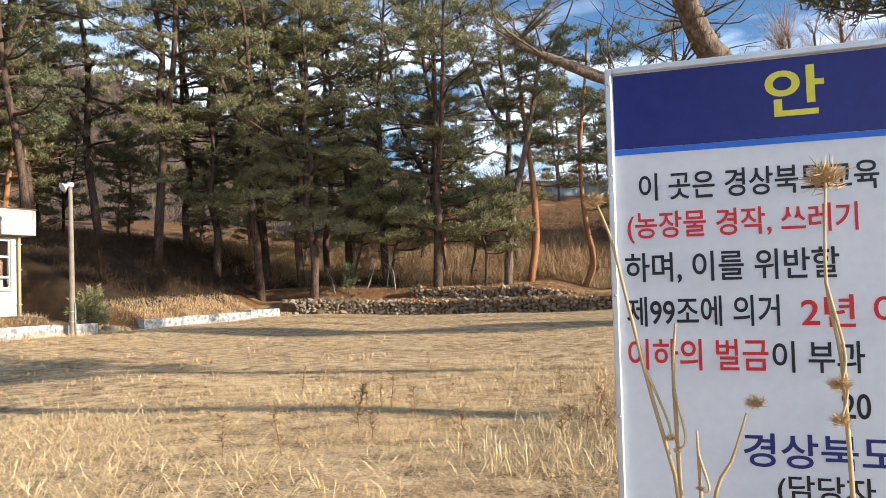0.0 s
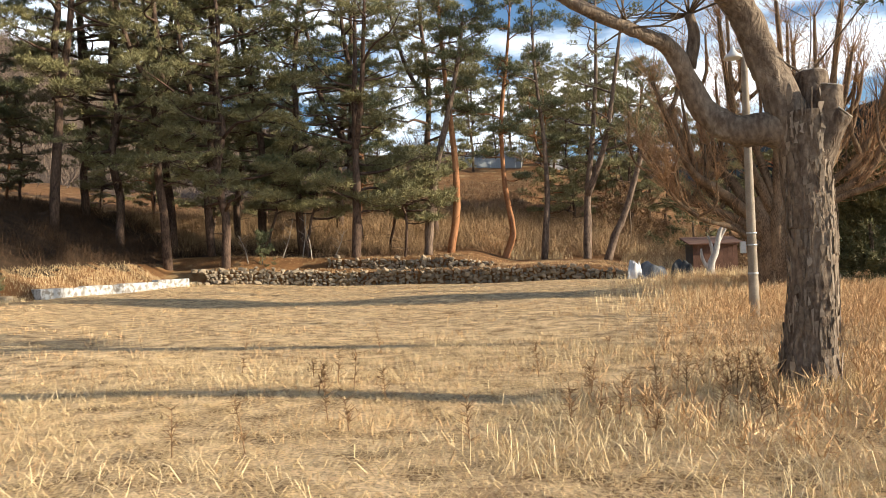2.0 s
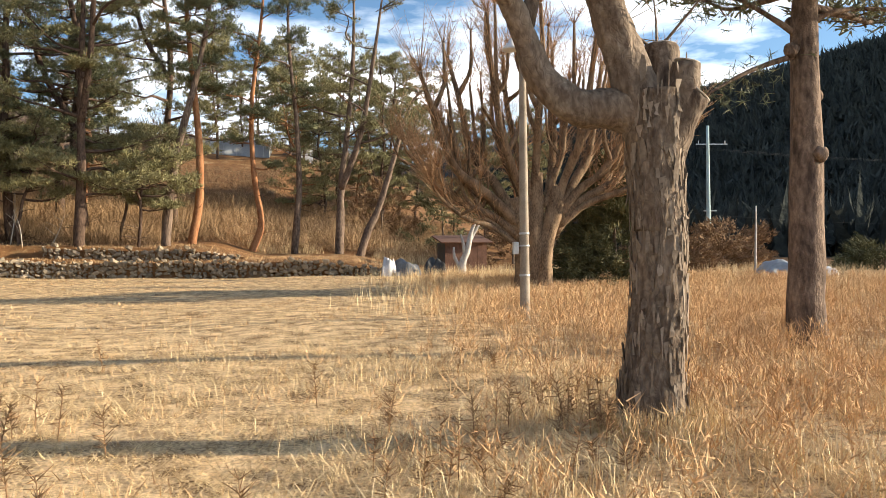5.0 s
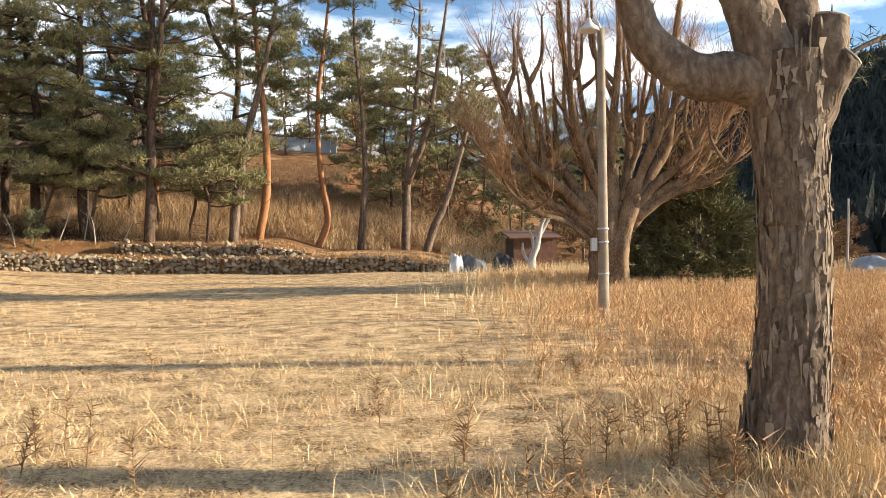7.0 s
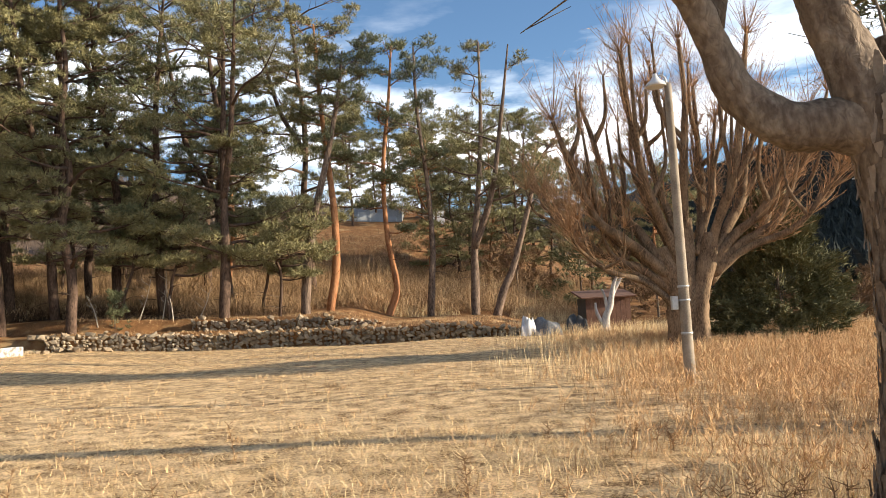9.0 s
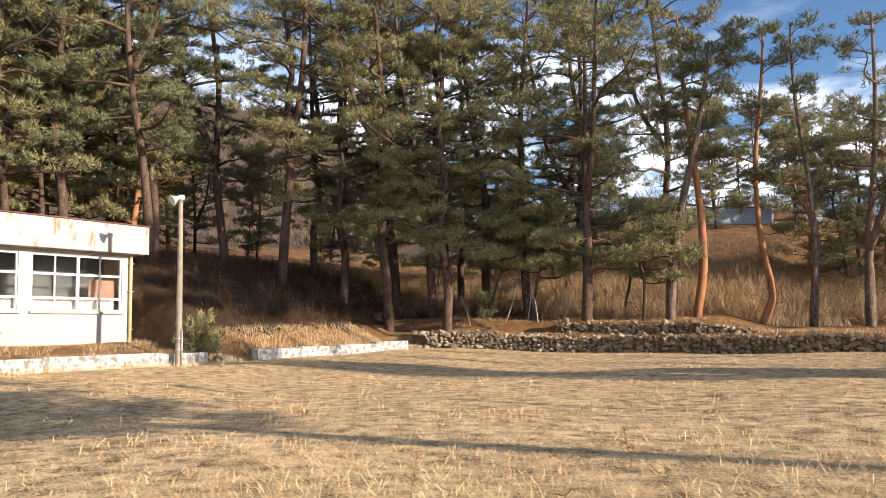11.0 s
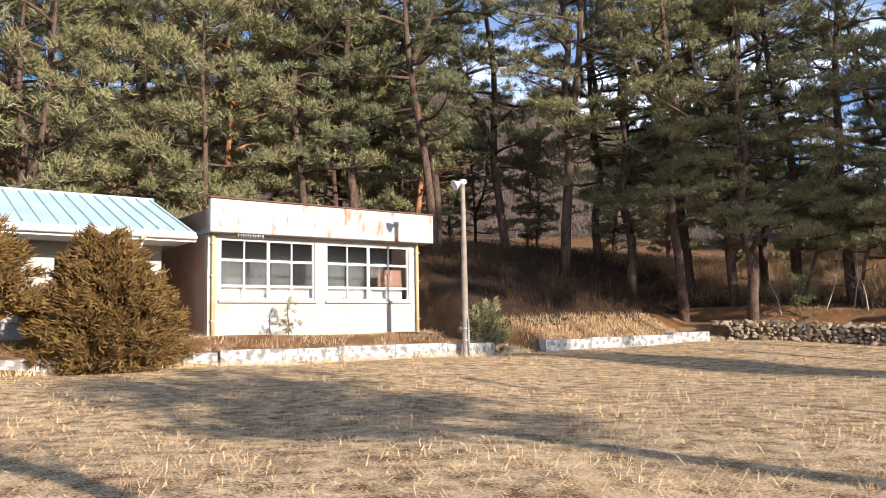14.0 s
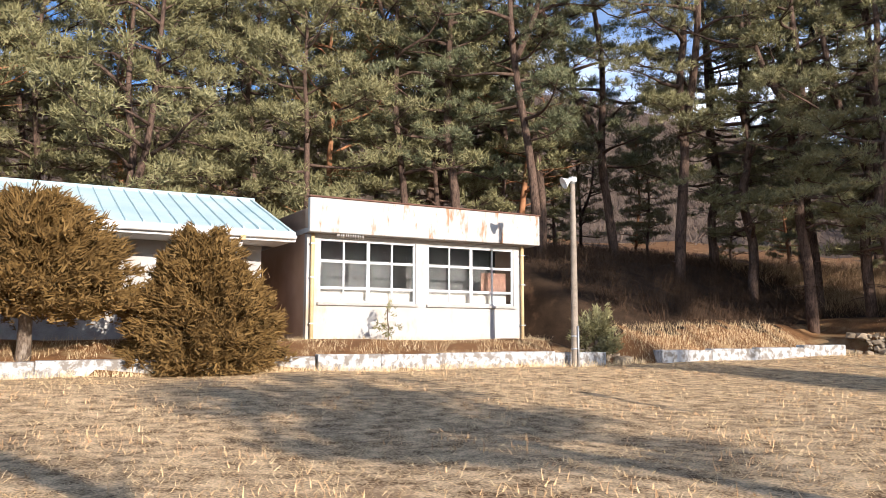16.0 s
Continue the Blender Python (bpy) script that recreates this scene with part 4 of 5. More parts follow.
tr = [0.238 + 0.085 * math.exp(-(p.z) / 0.25) - 0.036 * min(1, max(0, p.z) / 1.0) + 0.06 * max(0, p.z - 2.0) for p in tp]
trunk = tubes("trunk", [(tp, tr, 96, 0.10)], M_BARK, big)
for v in trunk.data.vertices:
    a = math.atan2(v.co.y, v.co.x)
    q = Vector((math.cos(a) * 5.5, math.sin(a) * 5.5, v.co.z * 2.4))
    ridge = abs(noise.noise(q)) + 0.5 * abs(noise.noise(q * 2.3))
    v.co += Vector((math.cos(a), math.sin(a), 0)) * (0.032 * ridge - 0.016)


def bark_relief(ob, amp, freq):
    """Long ridges and furrows along the normals of a limb."""
    for v in ob.data.vertices:
        q = Vector((v.co.x * freq, v.co.y * freq, v.co.z * freq * 0.55))
        v.co += v.normal * (amp * (abs(noise.noise(q)) + 0.5 * abs(noise.noise(q * 2.3)) - 0.45))
    return ob


def limb(pts, r0, r1, n=34, sides=24, rough=0.22, name="limb", mat=None, parent=None):
    p = smooth_path(pts, n)
    return bark_relief(tubes(name, [(p, lerp_radii(r0, r1, n), sides, rough)], mat or M_BARK, parent or big), r0 * 0.13, 13 / (r0 / 0.15))


limb([(0.1, 0, 2.25), (-0.2, 0.02, 2.46), (-0.6, 0.0, 2.5), (-0.85, 0, 2.72), (-0.98, -0.05, 3.0), (-1.15, -0.15, 3.28), (-1.48, -0.35, 3.42), (-1.95, -0.6, 3.62), (-2.45, -0.9, 3.85)], 0.165, 0.035, 60, 32)
limb([(0.03, 0, 1.55), (0.01, 0, 2.1), (-0.1, 0, 2.6), (-0.28, 0, 3.05), (-0.45, -0.1, 3.45), (-0.72, -0.4, 3.9), (-0.9, -0.9, 4.5), (-1.0, -1.5, 5.2)], 0.195, 0.10, 70, 40)
limb([(0.05, 0.02, 1.7), (0.09, 0.06, 2.3), (0.12, 0.12, 2.7), (0.14, 0.16, 2.98)], 0.16, 0.13, 34, 30)
limb([(0.06, -0.02, 1.75), (0.12, -0.05, 2.25), (0.2, -0.1, 2.55), (0.23, -0.12, 2.8)], 0.14, 0.10, 20, 28)
limb([(0.05, -0.02, 1.7), (0.12, -0.05, 2.15), (0.22, -0.1, 2.42), (0.31, -0.14, 2.56)], 0.15, 0.10, 20, 28)
limb([(-0.95, 0.0, 3.1), (-0.9, 0, 3.4), (-0.94, 0, 3.6)], 0.07, 0.045, 8, 10)
for c, d, r in (((0.14, 0.16, 2.985), (0.05, 0.1, 1), 0.125), ((0.232, -0.12, 2.805), (0.2, -0.1, 1), 0.095), ((0.315, -0.142, 2.565), (0.8, -0.3, 0.9), 0.095)):
    q = Vector(d).normalized()
    tubes("cut_face", [([Vector(c), Vector(c) + q * 0.012], [r, r * 0.97], 18, 0.05)], M_CUT, big, "pale sawn stub end")
rb = random.Random(9)
items = []
for i in range(60):
    src = rb.choice([(-2.2, -0.75, 3.73), (-1.5, -0.36, 3.43), (-1.0, -1.5, 5.2), (-0.75, -0.4, 3.95), (-0.94, 0, 3.6), (-2.45, -0.9, 3.85), (0.1, 0.15, 2.95), (-0.9, -0.9, 4.5)])
    a, L2 = rb.uniform(0, 6.28), rb.uniform(0.5, 1.7)
    p0 = Vector(src)
    e = p0 + Vector((math.cos(a) * L2 * 0.8, math.sin(a) * L2 * 0.6, rb.uniform(-0.1, 0.9) * L2))
    m = p0.lerp(e, 0.5) + Vector((rb.uniform(-0.15, 0.15), rb.uniform(-0.15, 0.15), rb.uniform(-0.1, 0.1)))
    items.append((smooth_path([p0, m, e], 6), lerp_radii(0.013, 0.003, 6), 4, 0))
    for k in range(3):
        s = p0.lerp(e, rb.uniform(0.4, 0.95))
        items.append(([s, s + Vector((rb.uniform(-0.4, 0.4), rb.uniform(-0.4, 0.4), rb.uniform(-0.2, 0.4)))], [0.005, 0.002], 3, 0))
tagged(tubes("twig_work", items, M_BARK, big), kind="stuff")
# peeling plates of bark
fv, ff = [], []
for i in range(420):
    z = rb.uniform(0.05, 2.75)
    k = min(range(n), key=lambda j: abs(tp[j].z - z))
    a = rb.uniform(0, 6.28)
    c, r = tp[k], tr[k] * 1.02
    w, h = rb.uniform(0.006, 0.028), rb.uniform(0.05, 0.24)
    lift = rb.uniform(0.003, 0.024)
    base = len(fv)
    for j in range(4):
        zz, l = z + h * (j / 3 - 0.5), (0.004, 0.008, lift * 0.6, lift)[j if i % 3 else 3 - j]
        for s in (-1, 1):
            b = a + s * w / r * (0.6 + 0.4 * math.sin(j * 1.3 + i))
            for t in (0, 0.005):
                fv.append((c.x + math.cos(b) * (r + l + t), c.y + math.sin(b) * (r + l + t), zz + 0.01 * math.sin(i + j + s)))
    for j in range(3):
        q = base + 4 * j
        ff += [(q + 1, q + 3, q + 7, q + 5), (q, q + 4, q + 6, q + 2), (q, q + 1, q + 5, q + 4), (q + 2, q + 6, q + 7, q + 3)]
tagged(mesh_of("flaking_bark", fv, ff, M_FLAKE, big), kind="stuff")

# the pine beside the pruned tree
p2 = pine(4.4, 13.5, [(0.05, 0, -0.3), (0.0, 0, 0.6), (0.03, 0, 2.6), (0.02, 0, 4.6), (0.12, 0.1, 5.4), (0.15, 0.1, 6.2)], 0.31, 0.62, 20, 3.3, 91, M_NEEDLE, M_LIT_PINEBARK, "straight grey pine trunk with knots standing in dry grass", tuft_n=11, pad=1.15, dead=0)
for z, a in ((3.55, 20), (4.15, 200), (2.7, -60), (4.6, 100)):
    tubes("knot", [([(0.2 * math.cos(radians(a)), 0.2 * math.sin(radians(a)), z - 0.05), (0.27 * math.cos(radians(a)), 0.27 * math.sin(radians(a)), z), (0.32 * math.cos(radians(a)), 0.32 * math.sin(radians(a)), z + 0.02)], [0.12, 0.10, 0.05], 10, 0.2)], M_LIT_PINEBARK, p2)
rn = np.random.default_rng(3)
low = [smooth_path([(0, 0, 4.3), (-0.5, 0, 4.62), (-1.1, -0.1, 4.85), (-1.7, -0.1, 4.75)], 10), smooth_path([(0, 0, 4.1), (-0.5, -0.1, 3.95), (-1.0, -0.2, 3.75), (-1.55, -0.3, 3.45)], 10), smooth_path([(0, 0, 4.5), (0.5, 0, 4.7), (1.3, 0.2, 4.8), (2.2, 0.2, 4.7)], 10)]
for lp in low:
    tubes("low_limb", [(lp, lerp_radii(0.05, 0.015, 10), 7, 0.1)], M_LIT_PINEBARK, p2)
cs = []
for lp in low:
    for j in range(60):
        b = lp[int(rn.integers(4, 10))]
        cs.append((b.x + rn.normal() * 0.22, b.y + rn.normal() * 0.25, b.z + rn.normal() * 0.12 - 0.05))
v, f = tufts(cs, rn, 10, 0.14, 0.012, -0.2)
mesh_of("needle_sprays", v, f, M_NEEDLE, p2)

# the wide many-stemmed tree
wide = empty("spreading_tree", Matrix.Translation((3.5, 27.6, ground_z(3.5, 27.6))), "wide leafless pollarded tree with thick arching limbs and orange twigs", "tree")
rb = random.Random(21)
limb([(0.25, 0, -0.3), (0.2, 0, 0.6), (0.25, 0, 1.5), (0.55, 0, 2.5), (0.75, 0.1, 3.3)], 0.36, 0.24, 24, 20, 0.25, "trunk", M_STEM, wide)
limb([(-0.35, 0.2, -0.3), (-0.3, 0.2, 0.6), (-0.3, 0.2, 1.5), (-0.5, 0.2, 2.3), (-0.7, 0.2, 3.0)], 0.42, 0.24, 24, 20, 0.25, "trunk", M_STEM, wide)
limb([(0.0, 0.1, 0.2), (-0.05, 0.0, 1.4), (0.0, 0.1, 2.6), (0.05, 0.1, 3.8)], 0.34, 0.2, 20, 16, 0.25, "trunk", M_STEM, wide)
twig = []


def twigs_from(b, d, count, length):
    for k in range(count):
        L2 = length * rb.uniform(0.4, 1.15)
        e2 = b + d * L2 * rb.uniform(0.3, 0.9) + Vector((rb.uniform(-0.6, 0.6), rb.uniform(-0.6, 0.6), rb.uniform(-0.25, 0.6))) * L2
        twig.append((smooth_path([b, b.lerp(e2, 0.5) + Vector((0, 0, rb.uniform(-0.12, 0.08))), e2], 5), lerp_radii(0.010, 0.004, 5), 3, 0))
        for q in range(2):
            s = b.lerp(e2, rb.uniform(0.4, 1.0))
            twig.append(([s, s + Vector((rb.uniform(-0.3, 0.3), rb.uniform(-0.3, 0.3), rb.uniform(-0.1, 0.4))) * min(1, length)], [0.006, 0.003], 3, 0))


# each limb: how far it reaches to the side, how high its end is, where it leaves the trunk, its girth
ARCHES = [(-3.3, 4.2, -0.5, 2.2, 0.15), (-2.9, 5.6, -0.5, 2.4, 0.17), (-3.7, 6.6, -0.6, 2.7, 0.18), (-2.6, 7.8, -0.6, 2.9, 0.18), (-1.7, 8.4, -0.2, 3.1, 0.17), (-0.9, 7.6, -0.1, 3.4, 0.15), (-2.2, 3.6, -0.5, 1.8, 0.11), (0.0, 8.8, 0.0, 3.5, 0.16), (0.9, 8.0, 0.4, 3.2, 0.17), (1.7, 8.6, 0.6, 3.1, 0.18), (2.5, 7.4, 0.7, 3.0, 0.18), (3.1, 6.4, 0.7, 2.9, 0.17), (3.5, 5.4, 0.7, 2.7, 0.16), (3.0, 4.5, 0.6, 2.4, 0.13), (4.0, 4.9, 0.7, 2.6, 0.13), (-4.0, 5.0, -0.6, 2.3, 0.13), (-3.4, 3.5, -0.5, 1.9, 0.10), (1.2, 6.8, 0.3, 3.2, 0.13), (-1.3, 6.4, -0.3, 3.0, 0.13)]
for i, (ex, ez, x0, z0, r0) in enumerate(ARCHES):
    dy = 1.6 * math.sin(i * 2.6)
    low_arch = 0.18 + 0.05 * abs(ex)
    pts = [(x0, 0.1, z0 - 0.5), (x0 + (ex - x0) * 0.30, 0.1 + dy * 0.15, z0 + (ez - z0) * 0.10), (x0 + (ex - x0) * 0.64, dy * 0.5, z0 + (ez - z0) * (0.42 - low_arch * 0.35)), (x0 + (ex - x0) * 0.88 + rb.uniform(-0.12, 0.12), dy * 0.8, z0 + (ez - z0) * 0.70), (ex, dy, ez)]
    lp = smooth_path(pts, 18)
    tubes("limb", [(lp, lerp_radii(r0, r0 * 0.32, 18, 0.9), 11, 0.3)], M_STEM, wide)
    d = (lp[17] - lp[14]).normalized()
    tubes("cut_face", [([lp[17], lp[17] + d * 0.015], [r0 * 0.31, r0 * 0.29], 10, 0.05)], M_CUT, wide, "pale sawn limb end")
    twigs_from(lp[17], d, 34, 1.5)
    for j in (6, 8, 10, 12, 13, 15, 16):
        dj = (lp[j + 1] - lp[j - 1]).normalized()
        twigs_from(lp[j], dj, 13, 1.15)
    for w in range(3):
        j = rb.randrange(7, 14)
        up = Vector((rb.uniform(-0.9, 0.9), rb.uniform(-0.8, 0.8), rb.uniform(0.5, 1.6)))
        e2 = lp[j] + (lp[17] - lp[j]) * rb.uniform(0.3, 0.6) + up
        sub = smooth_path([lp[j], lp[j].lerp(e2, 0.5) + Vector((up.x * 0.3, 0, -0.2)), e2], 9)
        tubes("side_limb", [(sub, lerp_radii(r0 * 0.5, r0 * 0.22, 9), 8, 0.25)], M_STEM, wide)
        twigs_from(e2, (e2 - sub[6]).normalized(), 16, 1.2)
        twigs_from(sub[5], (e2 - sub[3]).normalized(), 6, 0.8)
tagged(tubes("twig_work", twig, M_TWIG, wide, "fine orange-brown twigs"), kind="stuff")


# bushes of dense sprays
def bush(name, x, y, r, h, seed, mat, label, low=0.1, point=1.2, n=2600, blades=12, trunk=0.12, size=0.24, z=None):
    rng = np.random.default_rng(seed)
    root = empty(name, Matrix.Translation((x, y, ground_z(x, y) if z is None else z)), label, "bush")
    limb([(0, 0, -0.2), (0.05, 0.02, low + 0.2), (0, 0, h * 0.6), (0, 0, h * 0.95)], trunk, 0.02, 10, 8, 0.15, "trunk", M_BARK, root)
    k = max(12, n // 16)
    t = rng.uniform(0, 1, k) ** 1.1
    a = rng.uniform(0, 2 * np.pi, k)
    bulge = np.minimum(1, 0.62 + t * 3.2) * (1 - t ** point) ** 0.72
    lob = 1 + 0.08 * np.sin(a * 5 + t * 9) + rng.normal(size=k) * 0.07
    rr = r * bulge * lob * (1 - 0.4 * rng.uniform(0, 1, k) ** 2.5)
    K = np.stack([rr * np.cos(a), rr * np.sin(a), low + t * (h - low)], -1)
    G = np.stack([np.cos(a), np.sin(a), 0.15 + 0.9 * t], -1)
    pick = rng.integers(0, k, n)
    along = rng.uniform(-0.7, 0.55, (n, 1)) * size * 1.8
    C = K[pick] + G[pick] * along + rng.normal(size=(n, 3)) * np.array([0.13, 0.13, 0.07]) * (size / 0.36) * (1.3 - along / size * 0.35)
    D = G[pick] + rng.normal(size=(n, 3)) * np.array([0.4, 0.4, 0.15])
    v, f = sprays(C, D, rng, blades, size * 0.6, size * 0.14, 0.5)
    mesh_of("foliage", v, f, mat, root)
    return root


bush("clipped_yew", -26.5, 13.75, 1.95, 3.35, 3, M_YEW, "broad bronze-green conifer bush hanging over a whitewashed kerb", 0.05, n=5200, size=0.36)
bush("clipped_yew", -27.3, 9.7, 2.6, 3.6, 4, M_YEW, "bronze-green conifer with a short bare trunk", 1.15, 1.4, n=5600, trunk=0.2, size=0.38)
bush("clipped_yew", -28.2, 2.5, 2.6, 4.0, 5, M_YEW, "bronze-green conifer bush before the school", 0.3, n=2500)
bush("evergreen_bush", 6.6, 29.6, 2.05, 4.3, 6, M_DARKGREEN, "dark evergreen bush behind the dry weeds", 0.0, 1.6, n=4200, size=0.32)
bush("evergreen_bush", -25.6, 26.9, 0.62, 1.4, 7, M_NEEDLE2, "small green pine shrub at the end of the kerb", 0.05, 2.0, n=320, size=0.3)
bush("pine_sapling", -28.3, 20.3, 0.5, 1.05, 8, M_NEEDLE2, "tiny pine sapling before the annex wall", 0.1, 1.0, n=36, trunk=0.02, size=0.22)
bush("pine_sapling", -21.3, 42.6, 0.9, 1.9, 9, M_NEEDLE, "young pine sapling on the bank", 0.1, 1.0, n=160, trunk=0.03, size=0.26)
for i, (x, y, r, h) in enumerate([(12, 39, 1.8, 1.7), (16, 43, 2.2, 2.0), (10.5, 47, 1.5, 1.6), (20, 50, 3, 2.6), (7, 52, 2.5, 3.0), (3, 56, 3, 4.2), (11, 60, 4, 5), (-1, 60, 3, 3.5), (22, 38, 2.0, 1.3)]):
    bush("scrub_bush", x, y, r, h, 30 + i, (M_BRUSH, M_BRUSH, M_DARKGREEN)[i % 3], "tangled brown scrub at the edge of the field", 0.0, 2.5, n=900, blades=10, size=0.4)

# huts, sheeting and rubble at the edge of the field
hut = empty("wooden_hut", pose(3.0, 44.5, ground_z(3.0, 44.5), 0, 0, 8), "small weathered hut with a sagging reddish roof", "shed")
for i in range(9):
    part("board", box(-1.1 + 0.245 * i, -0.9, -0.1, -0.865 + 0.245 * i, -0.86, 1.5), M_RED, hut)
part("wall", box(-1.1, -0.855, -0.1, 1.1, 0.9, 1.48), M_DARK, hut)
bm = box(-1.35, -1.2, 0, 1.35, 1.2, 0.07, 0.01)
bmesh.ops.rotate(bm, verts=bm.verts, matrix=Matrix.Rotation(0.16, 3, "X"))
part("roof", bm, M_RED, hut).location = (0, 0, 1.62)


def draped(name, x, y, w, d, h, seed, mat, label, category):
    bm = bmesh.new()
    bmesh.ops.create_grid(bm, x_segments=26, y_segments=26, size=0.5)
    z0 = ground_z(x, y)
    for v in bm.verts:
        q = Vector((v.co.x * 5 + seed * 3.7, v.co.y * 5, seed))
        e = max(0, 1 - (2.05 * max(abs(v.co.x), abs(v.co.y))) ** 5)
        v.co = Vector((v.co.x * w * (1 + 0.15 * noise.noise(q)), v.co.y * d * (1 + 0.15 * noise.noise(q + Vector((5, 5, 5)))), h * e * (0.72 + 0.5 * noise.noise(q * 0.6)) + 0.05 * noise.noise(q * 2.5) * e - 0.03))
    bmesh.ops.solidify(bm, geom=bm.faces[:], thickness=0.02)
    ob = part(name, bm, mat, None, "", True)
    ob.location = (x, y, z0 + 0.02)
    return tagged(ob, label, category)


draped("tarpaulin", -0.2, 40.3, 1.7, 1.3, 0.85, 1, M_DARKSHEET, "dark grey plastic sheeting heaped over rubble", "sheeting")
draped("plastic_sheet", -0.9, 40.0, 0.7, 0.7, 1.0, 2, M_TARP, "crumpled white plastic sheet on the heap", "sheeting")
draped("tarpaulin", 1.3, 41.0, 1.1, 1.2, 0.9, 3, M_DARK, "dark tarpaulin beside the hut", "sheeting")
draped("tarpaulin", 14.5, 33.0, 2.2, 1.8, 0.75, 4, M_SHEETGREY, "pale sheeting over a low pile in the weeds", "sheeting")
draped("plastic_sheet", 16.6, 34.5, 1.4, 1.2, 0.55, 5, M_TARP, "white plastic sheet over a low pile", "sheeting")
snag = empty("bleached_stump", Matrix.Translation((2.6, 41.2, ground_z(2.6, 41.2))), "upright sun-bleached stump with pale broken limbs", "stump")
for pts, r in (([(0, 0, -0.2), (0.1, 0, 0.6), (0.35, 0, 1.2), (0.5, 0, 2.0), (0.75, 0, 2.5)], 0.24), ([(0.2, 0, 0.9), (0.45, 0.1, 1.6), (0.95, 0.1, 2.45)], 0.15), ([(0, 0, 0.2), (-0.3, 0, 0.8), (-0.35, 0, 1.3)], 0.11), ([(0.2, 0, 0.8), (0.1, 0, 1.5), (-0.02, 0, 1.9)], 0.1)):
    limb(pts, r, 0.05, 12, 10, 0.25, "limb", M_BLEACH, snag)
post = empty("leaning_stake", Matrix.Translation((13.5, 33.5, ground_z(13.5, 33.5))), "thin pale stake leaning in the dry weeds", "stake")
limb([(0, 0, -0.2), (0.05, 0, 1.4), (0.08, 0, 2.9)], 0.05, 0.035, 6, 6, 0.05, "pole", M_CONCRETE, post)

# greenhouse up the slope
gh = empty("greenhouse", pose(-19.5, 100, ground_z(-14, 100) - 1.3, 0, 0, 4), "long grey film greenhouse up the slope", "greenhouse")


def arch_shell(x0, x1, w, h, n=14):
    bm = bmesh.new()
    rows = [[bm.verts.new((x, math.cos(math.pi * k / n) * w / 2, math.sin(math.pi * k / n) * h)) for k in range(n + 1)] for x in (x0, x1)]
    for k in range(n):
        bm.faces.new((rows[0][k], rows[0][k + 1], rows[1][k + 1], rows[1][k]))
    bm.faces.new(rows[0])
    bm.faces.new(rows[1][::-1])
    return bm


part("film_cover", arch_shell(-2.0, 5.8, 6, 3.0), M_SHEETGREY, gh, "", True)
part("end_bay", arch_shell(9.2, 10.8, 4, 2.8), M_TARP, gh, "white end bay")
for i in range(6):
    tubes("hoop", [([(-2.4 + 1.5 * i, math.cos(a) * 3.03, math.sin(a) * 3.23) for a in [math.pi * k / 12 for k in range(13)]], [0.03] * 13, 5, 0)], M_STEEL, gh)

# utility poles and wires
def utility_pole(x, y, h, mat, label):
    root = empty("utility_pole", Matrix.Translation((x, y, ground_z(x, y))), label, "utility pole")
    tubes("pole", [([(0, 0, -0.4 + (h + 0.4) * i / 6) for i in range(7)], lerp_radii(0.20, 0.12, 7), 12, 0)], mat, root)
    for z, w in ((h - 1.6, 1.7), (h - 7.2, 0.7)):
        if z > 1:
            part("crossarm", box(-w * 0.6, -0.05, z, w, 0.05, z + 0.09, 0.01), M_STEEL, root)
    for q in (-0.8, 0.0, 1.5):
        tubes("insulator", [([(q, 0, h - 1.5), (q, 0, h - 1.25)], [0.05, 0.03], 8, 0)], M_FRAME, root)
    return root


utility_pole(26.5, 68.0, 11.6 - ground_z(26.5, 68.0), M_TEAL, "tall pale teal steel utility pole with crossarms")
for z in (9.9, 9.8, 4.3):
    w = tubes("power_line", [([Vector((26.5 - 2 + 60 * s, 68 + 4 * s, z + 5 * (s - 0.5) ** 2 - 1.25)) for s in [k / 12 for k in range(13)]], [0.012] * 13, 4, 0)], M_DARK)
    tagged(w, "thin grey power line beside the dark hillside", "cable")

# the notice sign
sign = empty("notice_sign", pose(-0.332, 1.89, -0.263, 0, 1.2, 0.4) @ Matrix.Scale(1.22, 4), "white notice sign with a navy header and Korean lettering", "sign")
W, B, T = 1.20, 0.84, 1.738
part("panel", box(0.012, 0, B + 0.012, W - 0.012, 0.02, T - 0.012), M_SIGNWHITE, sign, "white enamel sign panel")
part("header_band", box(0.014, -0.0009, T - 0.152, W - 0.014, -0.0003, T - 0.014), M_BLUE, sign, "navy blue header band")
part("stripe", box(0.014, -0.0009, T - 0.163, W - 0.014, -0.0003, T - 0.1525), M_LIGHTBLUE, sign, "bright blue stripe")
for a in ((0, B, 0.012, T), (W - 0.012, B, W, T), (0.0125, B, W - 0.0125, B + 0.012), (0.0125, T - 0.012, W - 0.0125, T)):
    part("edge_trim", box(a[0], -0.008, a[1], a[2], 0.026, a[3], 0.002), M_ALU, sign, "aluminium edge")
for x in (0.16, W - 0.16):
    part("post", box(x - 0.025, 0.027, -0.3, x + 0.025, 0.077, T - 0.05, 0.004), M_STEEL, sign, "grey steel post")
for z in (T - 0.03, T - 0.2, T - 0.42, T - 0.64, B + 0.05):
    tubes("rivet", [([(0.006, -0.0085, z), (0.006, -0.011, z)], [0.003, 0.002], 8, 0)], M_STEEL, sign)


